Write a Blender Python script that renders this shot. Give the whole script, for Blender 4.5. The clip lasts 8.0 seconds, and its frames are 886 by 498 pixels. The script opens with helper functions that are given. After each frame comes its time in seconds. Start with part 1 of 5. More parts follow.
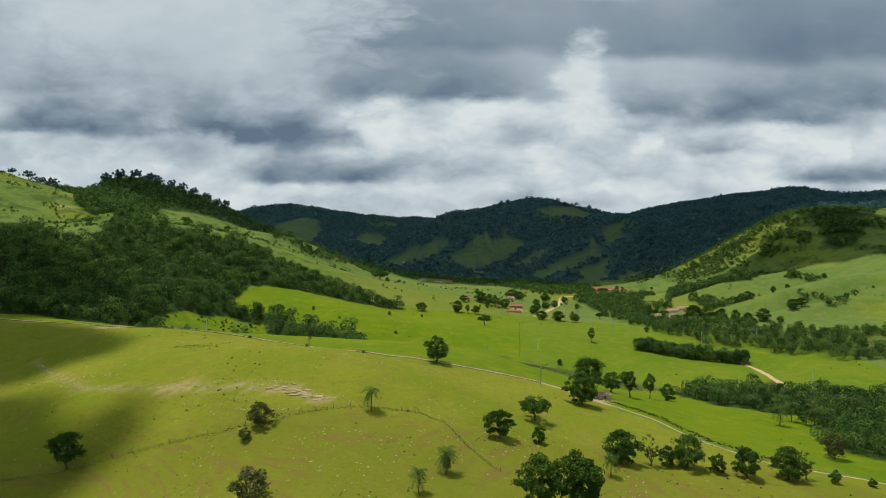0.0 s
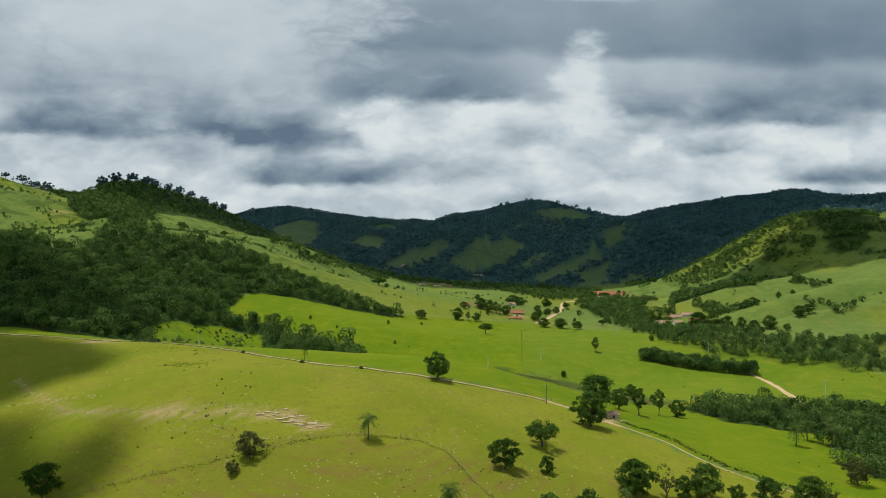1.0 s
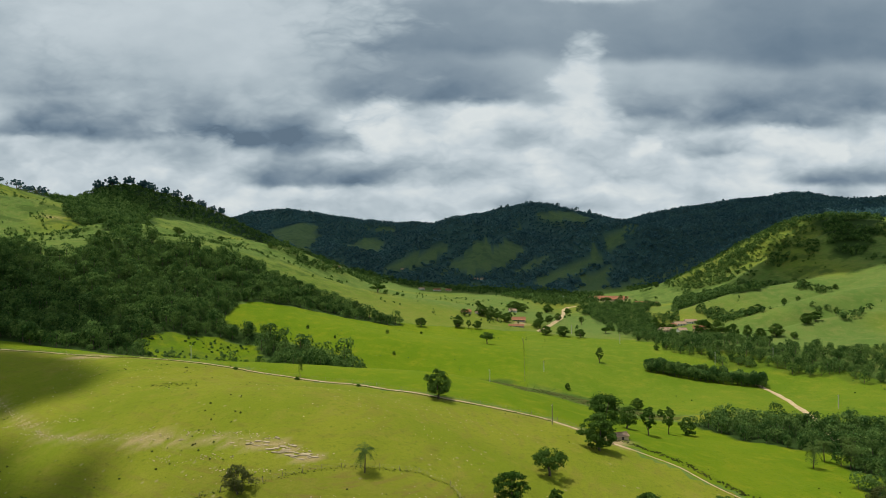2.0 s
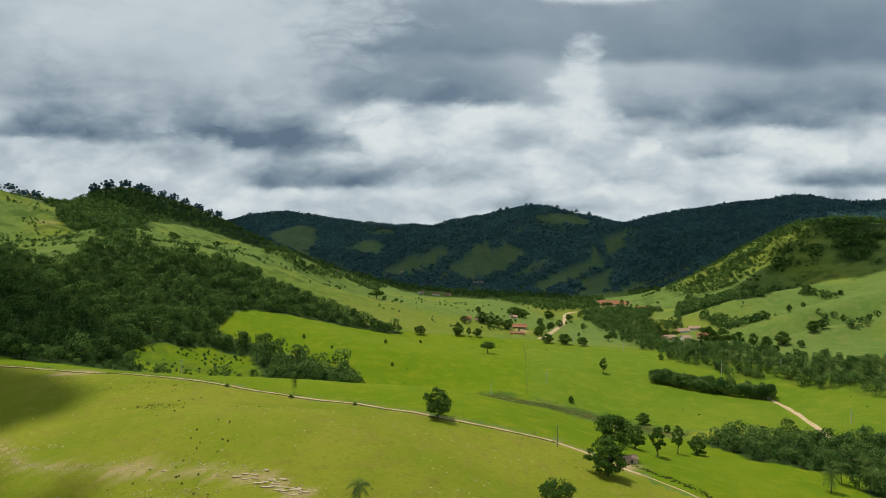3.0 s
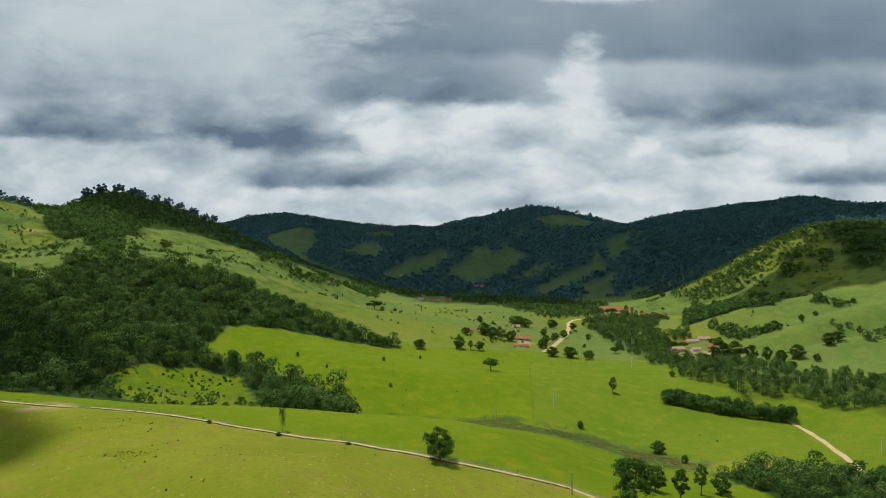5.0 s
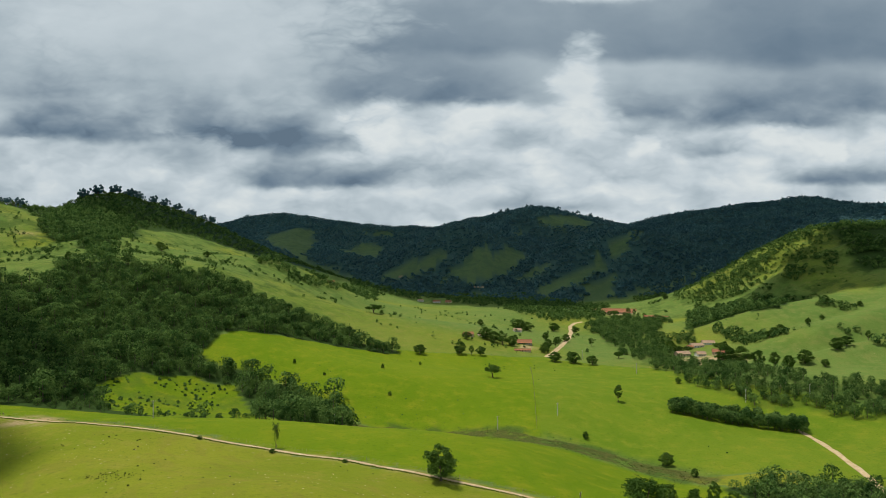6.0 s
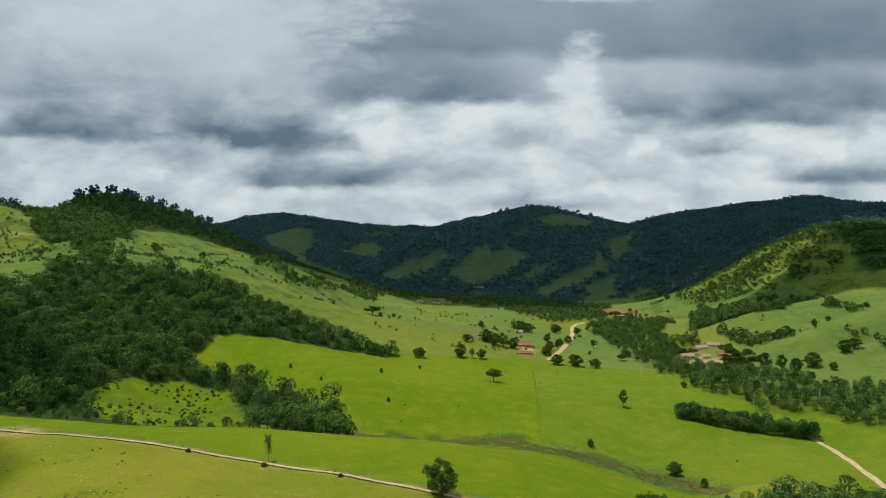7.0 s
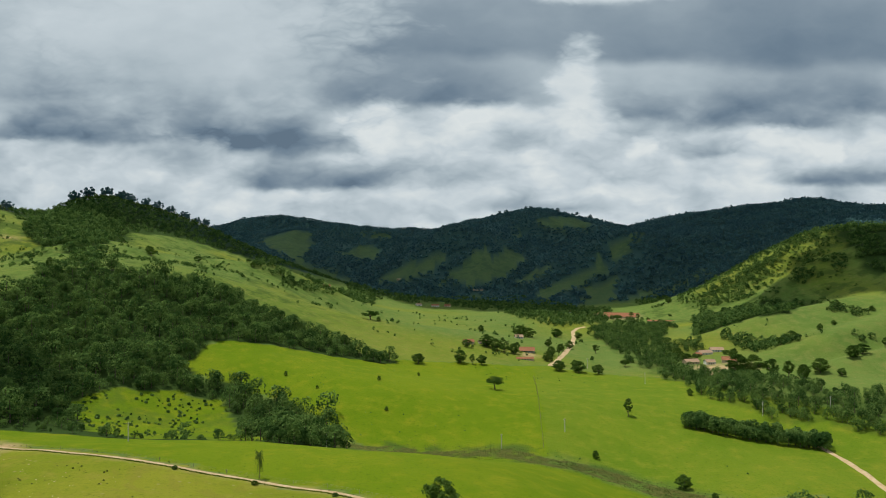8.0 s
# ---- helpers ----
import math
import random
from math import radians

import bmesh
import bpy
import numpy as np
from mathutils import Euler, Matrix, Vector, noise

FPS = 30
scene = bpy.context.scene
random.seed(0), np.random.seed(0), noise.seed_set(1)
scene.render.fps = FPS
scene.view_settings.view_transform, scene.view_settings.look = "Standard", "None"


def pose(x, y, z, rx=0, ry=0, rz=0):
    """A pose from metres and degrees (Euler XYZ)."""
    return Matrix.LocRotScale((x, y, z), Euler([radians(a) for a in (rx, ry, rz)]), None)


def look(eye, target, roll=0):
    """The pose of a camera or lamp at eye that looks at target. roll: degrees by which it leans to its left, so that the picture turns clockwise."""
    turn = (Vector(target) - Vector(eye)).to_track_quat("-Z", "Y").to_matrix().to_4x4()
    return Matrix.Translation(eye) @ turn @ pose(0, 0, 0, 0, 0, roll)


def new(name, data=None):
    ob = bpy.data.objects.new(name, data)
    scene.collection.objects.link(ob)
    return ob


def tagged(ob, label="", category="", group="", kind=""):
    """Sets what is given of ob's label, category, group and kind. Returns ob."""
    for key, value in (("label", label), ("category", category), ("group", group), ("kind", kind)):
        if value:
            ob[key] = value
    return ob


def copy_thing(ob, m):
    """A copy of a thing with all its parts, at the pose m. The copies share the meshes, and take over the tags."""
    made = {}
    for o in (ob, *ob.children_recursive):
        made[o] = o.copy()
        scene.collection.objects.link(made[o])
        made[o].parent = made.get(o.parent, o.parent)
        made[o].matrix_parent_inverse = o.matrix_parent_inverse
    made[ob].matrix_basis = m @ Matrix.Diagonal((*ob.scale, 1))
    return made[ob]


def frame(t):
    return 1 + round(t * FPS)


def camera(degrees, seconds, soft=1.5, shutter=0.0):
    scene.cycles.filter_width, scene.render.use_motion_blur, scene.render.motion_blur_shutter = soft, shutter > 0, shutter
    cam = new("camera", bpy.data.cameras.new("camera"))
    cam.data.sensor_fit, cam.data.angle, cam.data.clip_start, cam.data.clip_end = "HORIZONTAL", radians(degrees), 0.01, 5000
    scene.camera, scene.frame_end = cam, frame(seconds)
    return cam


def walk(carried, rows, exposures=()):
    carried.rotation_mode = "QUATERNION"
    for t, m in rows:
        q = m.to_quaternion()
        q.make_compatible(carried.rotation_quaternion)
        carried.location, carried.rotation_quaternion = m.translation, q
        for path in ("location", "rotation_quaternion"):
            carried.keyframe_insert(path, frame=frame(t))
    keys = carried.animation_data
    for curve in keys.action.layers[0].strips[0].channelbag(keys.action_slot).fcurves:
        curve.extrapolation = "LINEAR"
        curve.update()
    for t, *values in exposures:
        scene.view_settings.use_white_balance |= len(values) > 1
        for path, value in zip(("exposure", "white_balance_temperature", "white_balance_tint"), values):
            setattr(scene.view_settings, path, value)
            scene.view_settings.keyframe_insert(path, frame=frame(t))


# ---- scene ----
cam = camera(70.0, 8.0, soft=0.85)
ROWS = [
    (0.0, 0.00, -0.00, 100.00, 0.000, -0.000, 0.000),
    (0.5, -0.33, 6.24, 102.37, 0.048, 0.038, -0.037),
    (1.0, -0.71, 12.48, 104.94, 0.125, 0.064, -0.067),
    (1.5, -1.06, 18.60, 107.46, 0.214, 0.093, -0.084),
    (3.0, -1.59, 36.74, 115.08, 0.400, 0.102, -0.175),
    (3.5, -1.66, 42.85, 117.77, 0.451, 0.130, -0.186),
    (4.0, -1.77, 48.98, 120.40, 0.439, 0.176, -0.202),
    (4.5, -1.95, 55.12, 122.97, 0.370, 0.232, -0.208),
    (6.0, -2.69, 73.09, 128.60, 0.337, 0.295, -0.225),
    (6.5, -2.76, 79.04, 129.41, 0.279, 0.333, -0.243),
    (7.0, -2.90, 85.12, 130.12, 0.270, 0.378, -0.268),
    (7.5, -3.11, 91.19, 130.86, 0.340, 0.387, -0.319),
    (8.0, -3.42, 97.30, 131.65, 0.465, 0.401, -0.379),
]
walk(cam, [(t, pose(x, y, z, 90 + pitch, roll, yaw)) for t, x, y, z, pitch, roll, yaw in ROWS])

# ---- light: broken cloud over a green valley, sun high ahead to the left ----
SUN = Vector((-0.27, 0.05, 0.96)).normalized()
sun_data = bpy.data.lights.new("sun", "SUN")
sun_data.energy, sun_data.angle, sun_data.color = 3.6, radians(0.6), (1.0, 0.95, 0.86)
sun = new("sun", sun_data)
sun.matrix_world = look((0, 0, 900), Vector((0, 0, 900)) - SUN)
scene.view_settings.exposure = 0.0


class Graph:
    """A short way to write a node tree."""

    def __init__(self, tree):
        self.tree = tree

    def node(self, kind, values=None):
        n = self.tree.nodes.new(kind)
        for key, value in (values or {}).items():
            if isinstance(value, bpy.types.NodeSocket):
                self.tree.links.new(value, n.inputs[key])
            else:
                n.inputs[key].default_value = value
        return n

    def add(self, kind, out=0, values=None):
        return self.node(kind, values).outputs[out]

    def math(self, op, a, b=0.0, c=0.0):
        n = self.node("ShaderNodeMath", {0: a, 1: b, 2: c})
        n.operation = op
        return n.outputs[0]

    def mix(self, f, a, b, blend="MIX"):
        n = self.tree.nodes.new("ShaderNodeMix")
        n.data_type, n.blend_type = "RGBA", blend
        for s, v in ((n.inputs["Factor"], f), (n.inputs[6], a), (n.inputs[7], b)):
            if isinstance(v, bpy.types.NodeSocket):
                self.tree.links.new(v, s)
            else:
                s.default_value = v
        return n.outputs[2]

    def noise(self, vector, scale, detail=4.0, rough=0.55, out="Fac"):
        return self.add("ShaderNodeTexNoise", out, {"Vector": vector, "Scale": scale, "Detail": detail, "Roughness": rough})

    def span(self, v, a, b, lo=0.0, hi=1.0):
        n = self.node("ShaderNodeMapRange", {0: v, 1: a, 2: b, 3: lo, 4: hi})
        n.interpolation_type = "SMOOTHSTEP"
        return n.outputs[0]


def rgb(r, g, b):
    return (r, g, b, 1.0)


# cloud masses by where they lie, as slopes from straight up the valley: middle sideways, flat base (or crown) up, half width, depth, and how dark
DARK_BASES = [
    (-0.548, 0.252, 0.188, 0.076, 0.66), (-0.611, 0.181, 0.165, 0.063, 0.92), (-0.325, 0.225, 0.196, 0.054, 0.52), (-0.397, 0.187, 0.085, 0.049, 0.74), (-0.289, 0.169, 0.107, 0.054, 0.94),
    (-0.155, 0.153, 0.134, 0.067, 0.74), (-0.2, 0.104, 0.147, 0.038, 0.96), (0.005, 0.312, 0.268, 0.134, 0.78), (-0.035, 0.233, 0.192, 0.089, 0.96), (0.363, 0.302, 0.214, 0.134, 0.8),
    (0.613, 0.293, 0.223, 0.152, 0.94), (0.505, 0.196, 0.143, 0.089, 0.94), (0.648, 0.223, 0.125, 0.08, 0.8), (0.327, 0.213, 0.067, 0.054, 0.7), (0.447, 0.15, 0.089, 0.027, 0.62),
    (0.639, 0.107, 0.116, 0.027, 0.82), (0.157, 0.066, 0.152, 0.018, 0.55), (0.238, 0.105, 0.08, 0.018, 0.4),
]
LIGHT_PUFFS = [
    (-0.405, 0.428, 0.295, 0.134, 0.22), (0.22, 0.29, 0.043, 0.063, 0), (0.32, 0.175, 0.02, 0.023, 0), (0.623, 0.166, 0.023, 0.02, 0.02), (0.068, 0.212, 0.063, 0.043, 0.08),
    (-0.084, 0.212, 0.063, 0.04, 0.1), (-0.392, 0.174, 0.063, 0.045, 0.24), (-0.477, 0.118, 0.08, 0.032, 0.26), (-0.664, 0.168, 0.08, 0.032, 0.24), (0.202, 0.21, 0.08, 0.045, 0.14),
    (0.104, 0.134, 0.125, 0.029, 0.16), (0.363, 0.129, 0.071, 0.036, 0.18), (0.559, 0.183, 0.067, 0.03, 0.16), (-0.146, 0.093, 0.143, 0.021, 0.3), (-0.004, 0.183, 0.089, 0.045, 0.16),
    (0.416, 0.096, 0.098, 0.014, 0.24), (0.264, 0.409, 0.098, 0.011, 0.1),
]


def make_sky():
    world = bpy.data.worlds.new("overcast_sky")
    scene.world = world
    world.use_nodes = True
    world.node_tree.nodes.clear()
    g = Graph(world.node_tree)
    way = g.add("ShaderNodeTexCoord", "Generated")
    x, y, z = g.node("ShaderNodeSeparateXYZ", {0: way}).outputs
    ahead = g.math("MAXIMUM", g.math("ABSOLUTE", y), 0.08)
    u, v = g.math("DIVIDE", x, ahead), g.math("DIVIDE", z, ahead)
    flat = g.add("ShaderNodeCombineXYZ", 0, {0: u, 1: g.math("MULTIPLY", v, 1.5), 2: 0.0})
    lift = g.add("ShaderNodeVectorMath", 0, {0: flat, 1: (3.1, 7.7, 1.9)})

    def wander(vector, scale, detail, amount):
        return g.math("MULTIPLY", g.math("SUBTRACT", g.noise(vector, scale, detail, 0.55), 0.5), amount)

    # outlines of the masses: drawn about gently, then frayed
    uu = g.math("ADD", u, g.math("ADD", wander(lift, 5.0, 2.0, 0.10), wander(flat, 16.0, 3.0, 0.035)))
    vv = g.math("ADD", v, g.math("ADD", wander(flat, 6.0, 2.0, 0.030), wander(lift, 16.0, 3.0, 0.018)))
    uf = g.math("ADD", u, g.math("ADD", wander(lift, 10.0, 2.0, 0.05), wander(flat, 36.0, 2.0, 0.014)))
    vf = g.math("ADD", v, g.math("ADD", wander(flat, 11.0, 2.0, 0.025), wander(lift, 38.0, 2.0, 0.009)))
    # heaped tops: round swellings with creases between them, at four sizes
    tall = g.add("ShaderNodeCombineXYZ", 0, {0: uf, 1: g.math("MULTIPLY", vf, 2.3), 2: 0.7})
    swell = 0.215
    for scale, share in ((7.0, 1.0), (15.0, 0.6), (31.0, 0.36), (63.0, 0.2)):
        swell = g.math("SUBTRACT", swell, g.math("MULTIPLY", g.math("ABSOLUTE", g.math("SUBTRACT", g.noise(tall, scale, 0.0, 0.5), 0.5)), share))
    heap = g.math("MULTIPLY", swell, 2.0)
    low = g.span(v, 0.30, 0.19)
    grey = g.math("MULTIPLY_ADD", low, -0.13, 0.40)
    grey = g.math("ADD", grey, wander(lift, 3.0, 3.0, 0.22))

    def towards(m, target):
        return g.math("MULTIPLY_ADD", m, g.math("SUBTRACT", target, grey), grey)

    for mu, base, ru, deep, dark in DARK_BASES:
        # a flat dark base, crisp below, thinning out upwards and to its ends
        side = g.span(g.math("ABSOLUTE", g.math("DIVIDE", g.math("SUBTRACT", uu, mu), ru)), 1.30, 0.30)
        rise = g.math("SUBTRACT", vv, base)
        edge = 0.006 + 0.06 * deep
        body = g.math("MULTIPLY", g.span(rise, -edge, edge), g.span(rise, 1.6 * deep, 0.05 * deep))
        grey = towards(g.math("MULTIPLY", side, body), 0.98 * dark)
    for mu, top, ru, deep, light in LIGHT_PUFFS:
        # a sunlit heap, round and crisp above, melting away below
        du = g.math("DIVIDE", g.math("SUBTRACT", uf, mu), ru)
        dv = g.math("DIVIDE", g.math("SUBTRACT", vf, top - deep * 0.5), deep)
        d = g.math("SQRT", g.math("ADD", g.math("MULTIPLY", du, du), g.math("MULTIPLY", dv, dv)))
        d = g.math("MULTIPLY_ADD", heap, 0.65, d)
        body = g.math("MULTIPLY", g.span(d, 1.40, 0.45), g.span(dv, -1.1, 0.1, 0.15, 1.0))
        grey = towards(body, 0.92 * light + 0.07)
    grey = g.math("MULTIPLY_ADD", heap, g.math("MULTIPLY_ADD", low, 0.16, 0.03), grey)
    # grey undersides of the many small heaps in the bright low sky
    puffs = g.add("ShaderNodeCombineXYZ", 0, {0: uf, 1: g.math("MULTIPLY", vf, 1.7), 2: 4.2})
    grey = g.math("ADD", grey, g.math("MULTIPLY", g.math("MULTIPLY_ADD", low, 0.80, 0.20), g.math("ADD", wander(puffs, 8.5, 1.0, 0.95), wander(puffs, 22.0, 2.5, 0.46))))
    grey = g.math("ADD", grey, wander(flat, 6.0, 2.5, 0.16))
    ramp = g.node("ShaderNodeValToRGB", {0: grey})
    stops = ((0.0, (0.690, 0.735, 0.735)), (0.22, (0.525, 0.595, 0.635)), (0.45, (0.372, 0.445, 0.492)), (0.70, (0.233, 0.298, 0.355)), (0.92, (0.144, 0.204, 0.268)), (1.0, (0.116, 0.168, 0.226)))
    ends = ramp.color_ramp.elements
    ends[0].position, ends[0].color = stops[0][0], (*stops[0][1], 1)
    ends[1].position, ends[1].color = stops[-1][0], (*stops[-1][1], 1)
    for at, colour in stops[1:-1]:
        ends.new(at).color = (*colour, 1)
    clear = g.node("ShaderNodeTexSky")
    clear.sky_type, clear.sun_disc = "NISHITA", False
    clear.sun_elevation, clear.sun_rotation = math.asin(SUN.z), math.atan2(SUN.x, SUN.y)
    blue = g.mix(1.0, clear.outputs[0], rgb(0.10, 0.10, 0.10), "MULTIPLY")
    gap = g.math("MULTIPLY", g.span(grey, 0.10, -0.15), 0.12)
    sky = g.mix(gap, ramp.outputs[0], blue)
    out = g.add("ShaderNodeBackground", 0, {0: sky, 1: 1.04})
    world.node_tree.links.new(out, g.node("ShaderNodeOutputWorld").inputs[0])


make_sky()


# ---- the land's shape ----
# landforms: middle x, y, radius and height in metres
MOUNTAINS = [
    (2350, -300, 600, 85.8), (-2150, 150, 600, 175.5), (2350, 600, 600, 136.4), (-2600, 1050, 600, 85.9), (-2600, 1950, 600, 49.1), (2350, 2400, 600, 99.9),
    (-2600, 2850, 600, 114), (100, 3200, 1200, 225.2), (-2600, 3750, 600, -39), (1000, 4200, 600, -37), (2350, 4200, 600, 53.4), (-350, 4200, 600, -78.3),
    (-2600, 4200, 600, 71.4), (-1250, 4200, 600, 26.1),
]
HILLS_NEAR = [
    (-1040, -100, 300, 114.6), (1030, -100, 300, 69.3), (-1500, 590, 300, 81.5), (1490, 590, 300, 45.1), (340, 820, 300, -55.9), (1030, 820, 300, 20.9),
    (-810, 1050, 300, 143.2), (1490, 1280, 300, 104.9), (-1500, 1510, 300, 71.9), (1030, 1740, 300, 111.8), (110, 1740, 300, -122.9), (-1500, 2200, 300, -5.7),
    (1490, 2200, 300, -47.1), (-350, 2430, 300, -8.1), (-1270, 2430, 300, 120.8), (-120, 2660, 300, -159.8),
]
HILLS_FAR = [
    (1260, 2660, 300, 31.4), (340, 2660, 300, 122.3), (800, 2660, 300, -55.1), (-1270, 2660, 300, -214.2), (-1500, 2660, 300, 88.9), (-350, 2890, 300, 59.2),
    (-1040, 3120, 300, 123.2), (1490, 3120, 300, -54), (-580, 3350, 300, 85.1), (1030, 3350, 300, 96.4), (570, 3350, 300, 108.1), (-120, 3580, 300, -63),
    (-1270, 3580, 300, -75.8), (1260, 3580, 300, 67.1), (800, 3580, 300, -236.8), (-580, 3580, 300, -101), (1490, 3580, 300, -70.9),
]
SPURS_NEAR = [
    (280, 240, 150, -36.7), (-800, 480, 150, 67.4), (-680, 600, 150, -44.8), (760, 600, 150, 82.1), (-800, 720, 150, 155.3), (640, 960, 150, 48.2),
    (880, 960, 150, -17), (400, 1080, 150, -25.5), (-80, 1200, 150, -34.3), (640, 1200, 150, 71.8), (-560, 1200, 150, 5.1), (-800, 1200, 150, -125.6),
    (280, 1320, 150, -19), (880, 1320, 150, 34.8), (-680, 1320, 150, 124.4), (-560, 1440, 150, 13.5), (-320, 1440, 150, 15), (520, 1440, 150, -57.9),
    (-800, 1440, 150, -7.3), (640, 1560, 150, 2.1), (-560, 1560, 150, -44.9),
]
SPURS_FAR = [
    (-200, 1560, 150, -12.2), (-440, 1680, 150, 11.9), (-800, 1680, 150, 36.8), (400, 1800, 150, 126.1), (-200, 1800, 150, -54.2), (280, 1800, 150, -56.6),
    (-680, 1920, 150, -1), (880, 1920, 150, 50.3), (40, 1920, 150, 40.2), (760, 1920, 150, -43.2), (640, 2040, 150, 41.1), (-320, 2040, 150, -83.9),
    (400, 2040, 150, -58.8), (40, 2160, 150, 76.1), (400, 2280, 150, -68.7), (880, 2280, 150, 25.6), (280, 2280, 150, 51.9), (520, 2400, 150, -81.2),
    (-80, 2400, 150, -50.6), (-680, 2400, 150, -4.5), (760, 2400, 150, 57.5),
]
KNOLLS = [
    (-225, 60, 80, -9.1), (-420, 515, 80, 39.3), (360, 515, 80, 4.7), (-290, 645, 80, 38.2), (230, 645, 80, 4), (-30, 645, 80, -9.4),
    (100, 645, 80, -4.4), (360, 710, 80, 1.4), (-420, 710, 80, 15.3), (-30, 775, 80, 14), (425, 775, 80, 19.7), (-225, 775, 80, 25.8),
    (-420, 840, 80, 26.5), (295, 840, 80, 2.3), (-290, 905, 80, 3.4), (360, 905, 80, 15.9), (-95, 905, 80, -16.7), (35, 970, 80, -3.8),
    (-225, 970, 80, 31.6),
]
SWELLS_NEAR = [
    (-50, 140, 45, -3.3), (-126, 178, 45, -25.7), (64, 178, 45, -4.6), (-50, 254, 45, 23.9), (-202, 254, 45, -14), (-126, 254, 45, 8.4),
    (254, 254, 45, 7.1), (-50, 292, 45, -13), (64, 292, 45, 2.1), (254, 330, 45, 1.7), (-164, 330, 45, 8.7), (-12, 368, 45, 10.5),
    (102, 368, 45, -7.6), (-240, 368, 45, 5.7),
]
SWELLS_FAR = [
    (-88, 368, 45, 3.1), (140, 406, 45, -2.7), (-164, 406, 45, -6.2), (-202, 444, 45, -3.2), (-50, 444, 45, -6), (102, 444, 45, -12.5),
    (-12, 444, 45, -19.5), (26, 482, 45, 0.6), (-126, 482, 45, -17.3), (216, 482, 45, -9), (-50, 520, 45, 5.6), (-240, 558, 45, -5.6),
    (-126, 558, 45, 6.6), (254, 558, 45, 8.3),
]
LANDFORMS = (MOUNTAINS, HILLS_NEAR, HILLS_FAR, SPURS_NEAR, SPURS_FAR, KNOLLS, SWELLS_NEAR, SWELLS_FAR)


BASE = 40.0
# rounded spurs and hollows that run down the hillsides: from x, y to x, y, half width, height
FOLDS = [
    (322, 712, 520, 760, 26, 12), (335, 655, 460, 672, 20, 11), (330, 838, 520, 880, 24, 11), (335, 682, 480, 715, 12, -5), (330, 775, 500, 820, 14, -6), (400, 1185, 520, 1170, 26, 9), (470, 1010, 640, 1040, 26, 14), (440, 1075, 600, 1085, 20, -8),
    (520, 1100, 640, 1180, 26, 9), (430, 930, 560, 950, 18, -5), (560, 1010, 650, 1090, 20, -7), (-420, 760, -330, 850, 28, 7), (-470, 720, -400, 900, 24, -7),
    (-300, 880, -200, 960, 26, 6), (-560, 760, -500, 930, 28, 8), (-230, 760, -140, 830, 24, -4), (-250, 560, -190, 470, 22, 5), (-300, 600, -240, 520, 20, -5),
    (60, 1760, 140, 1990, 60, 22), (250, 1700, 330, 1950, 50, 20), (-60, 1850, 30, 2080, 50, 18), (-330, 2250, -260, 2600, 70, 20), (-560, 2300, -560, 2700, 70, 22),
    (400, 1480, 520, 1700, 45, 16), (330, 1500, 420, 1650, 30, -10), (560, 1400, 640, 1700, 45, 12),
]


def lattice(x, y, cell, seed):
    """Smooth random relief between -1 and 1 on a square lattice."""
    u, v = x / cell, y / cell
    i, j = np.floor(u), np.floor(v)
    fu, fv = u - i, v - j
    fu, fv = fu * fu * (3 - 2 * fu), fv * fv * (3 - 2 * fv)

    def knot(a, b):
        h = np.sin(a * 127.1 + b * 311.7 + seed * 74.7) * 43758.5453
        return 2 * (h - np.floor(h)) - 1

    low = knot(i, j) * (1 - fu) + knot(i + 1, j) * fu
    high = knot(i, j + 1) * (1 - fu) + knot(i + 1, j + 1) * fu
    return low * (1 - fv) + high * fv


def height(x, y):
    """The land's height in metres: broad landforms, then gullies and small relief that grow with distance up the valley."""
    x, y = np.asarray(x, float), np.asarray(y, float)
    z = np.full(np.broadcast(x, y).shape, BASE)
    for forms in LANDFORMS:
        for cx, cy, r, h in forms:
            z = z + h * np.exp(-((x - cx) ** 2 + (y - cy) ** 2) / (2.0 * r * r))
    for ax, ay, bx, by, wide, high in FOLDS:
        dx, dy = bx - ax, by - ay
        f = ((x - ax) * dx + (y - ay) * dy) / (dx * dx + dy * dy)
        across = np.abs((x - ax) * dy - (y - ay) * dx) / math.hypot(dx, dy)
        ends = 1 / (1 + np.exp(-np.clip(9 * f, -40, 40))) / (1 + np.exp(-np.clip(9 * (1 - f), -40, 40)))
        z = z + high * ends * np.exp(-(across / wide) ** 2)
    far = np.clip((y - 900) / 1500, 0, 1)
    steep = np.clip((z - 60) / 120, 0, 1)
    z = z + steep * (5 + 13 * far) * lattice(x, y, 150, 1) + steep * (3 + 5 * far) * lattice(x, y, 62, 2)
    near = 1 - np.clip((y - 300) / 500, 0, 1)
    return z + (0.5 + 0.5 * steep) * lattice(x, y, 34, 3) * 0.7 + 0.35 * near * lattice(x, y, 13, 4)


def ground_at(x, y):
    return float(height(np.array([float(x)]), np.array([float(y)]))[0])


def inside(poly, x, y):
    """Which of the places x, y lie in a closed outline."""
    hit = np.zeros(np.shape(x), bool)
    for (ax, ay), (bx, by) in zip(poly, poly[1:] + poly[:1]):
        if ay == by:
            continue
        hit ^= ((ay > y) != (by > y)) & (x < (bx - ax) * (y - ay) / (by - ay) + ax)
    return hit


def ragged(x, y, amount):
    """Places pushed about, so that outlines in the plan get uneven edges."""
    return x + amount * lattice(x, y, amount * 2.2, 11), y + amount * lattice(x, y, amount * 2.2, 12)


# ---- materials ----
def material(name):
    m = bpy.data.materials.new(name)
    m.use_nodes = True
    m.node_tree.nodes.clear()
    return m, Graph(m.node_tree)


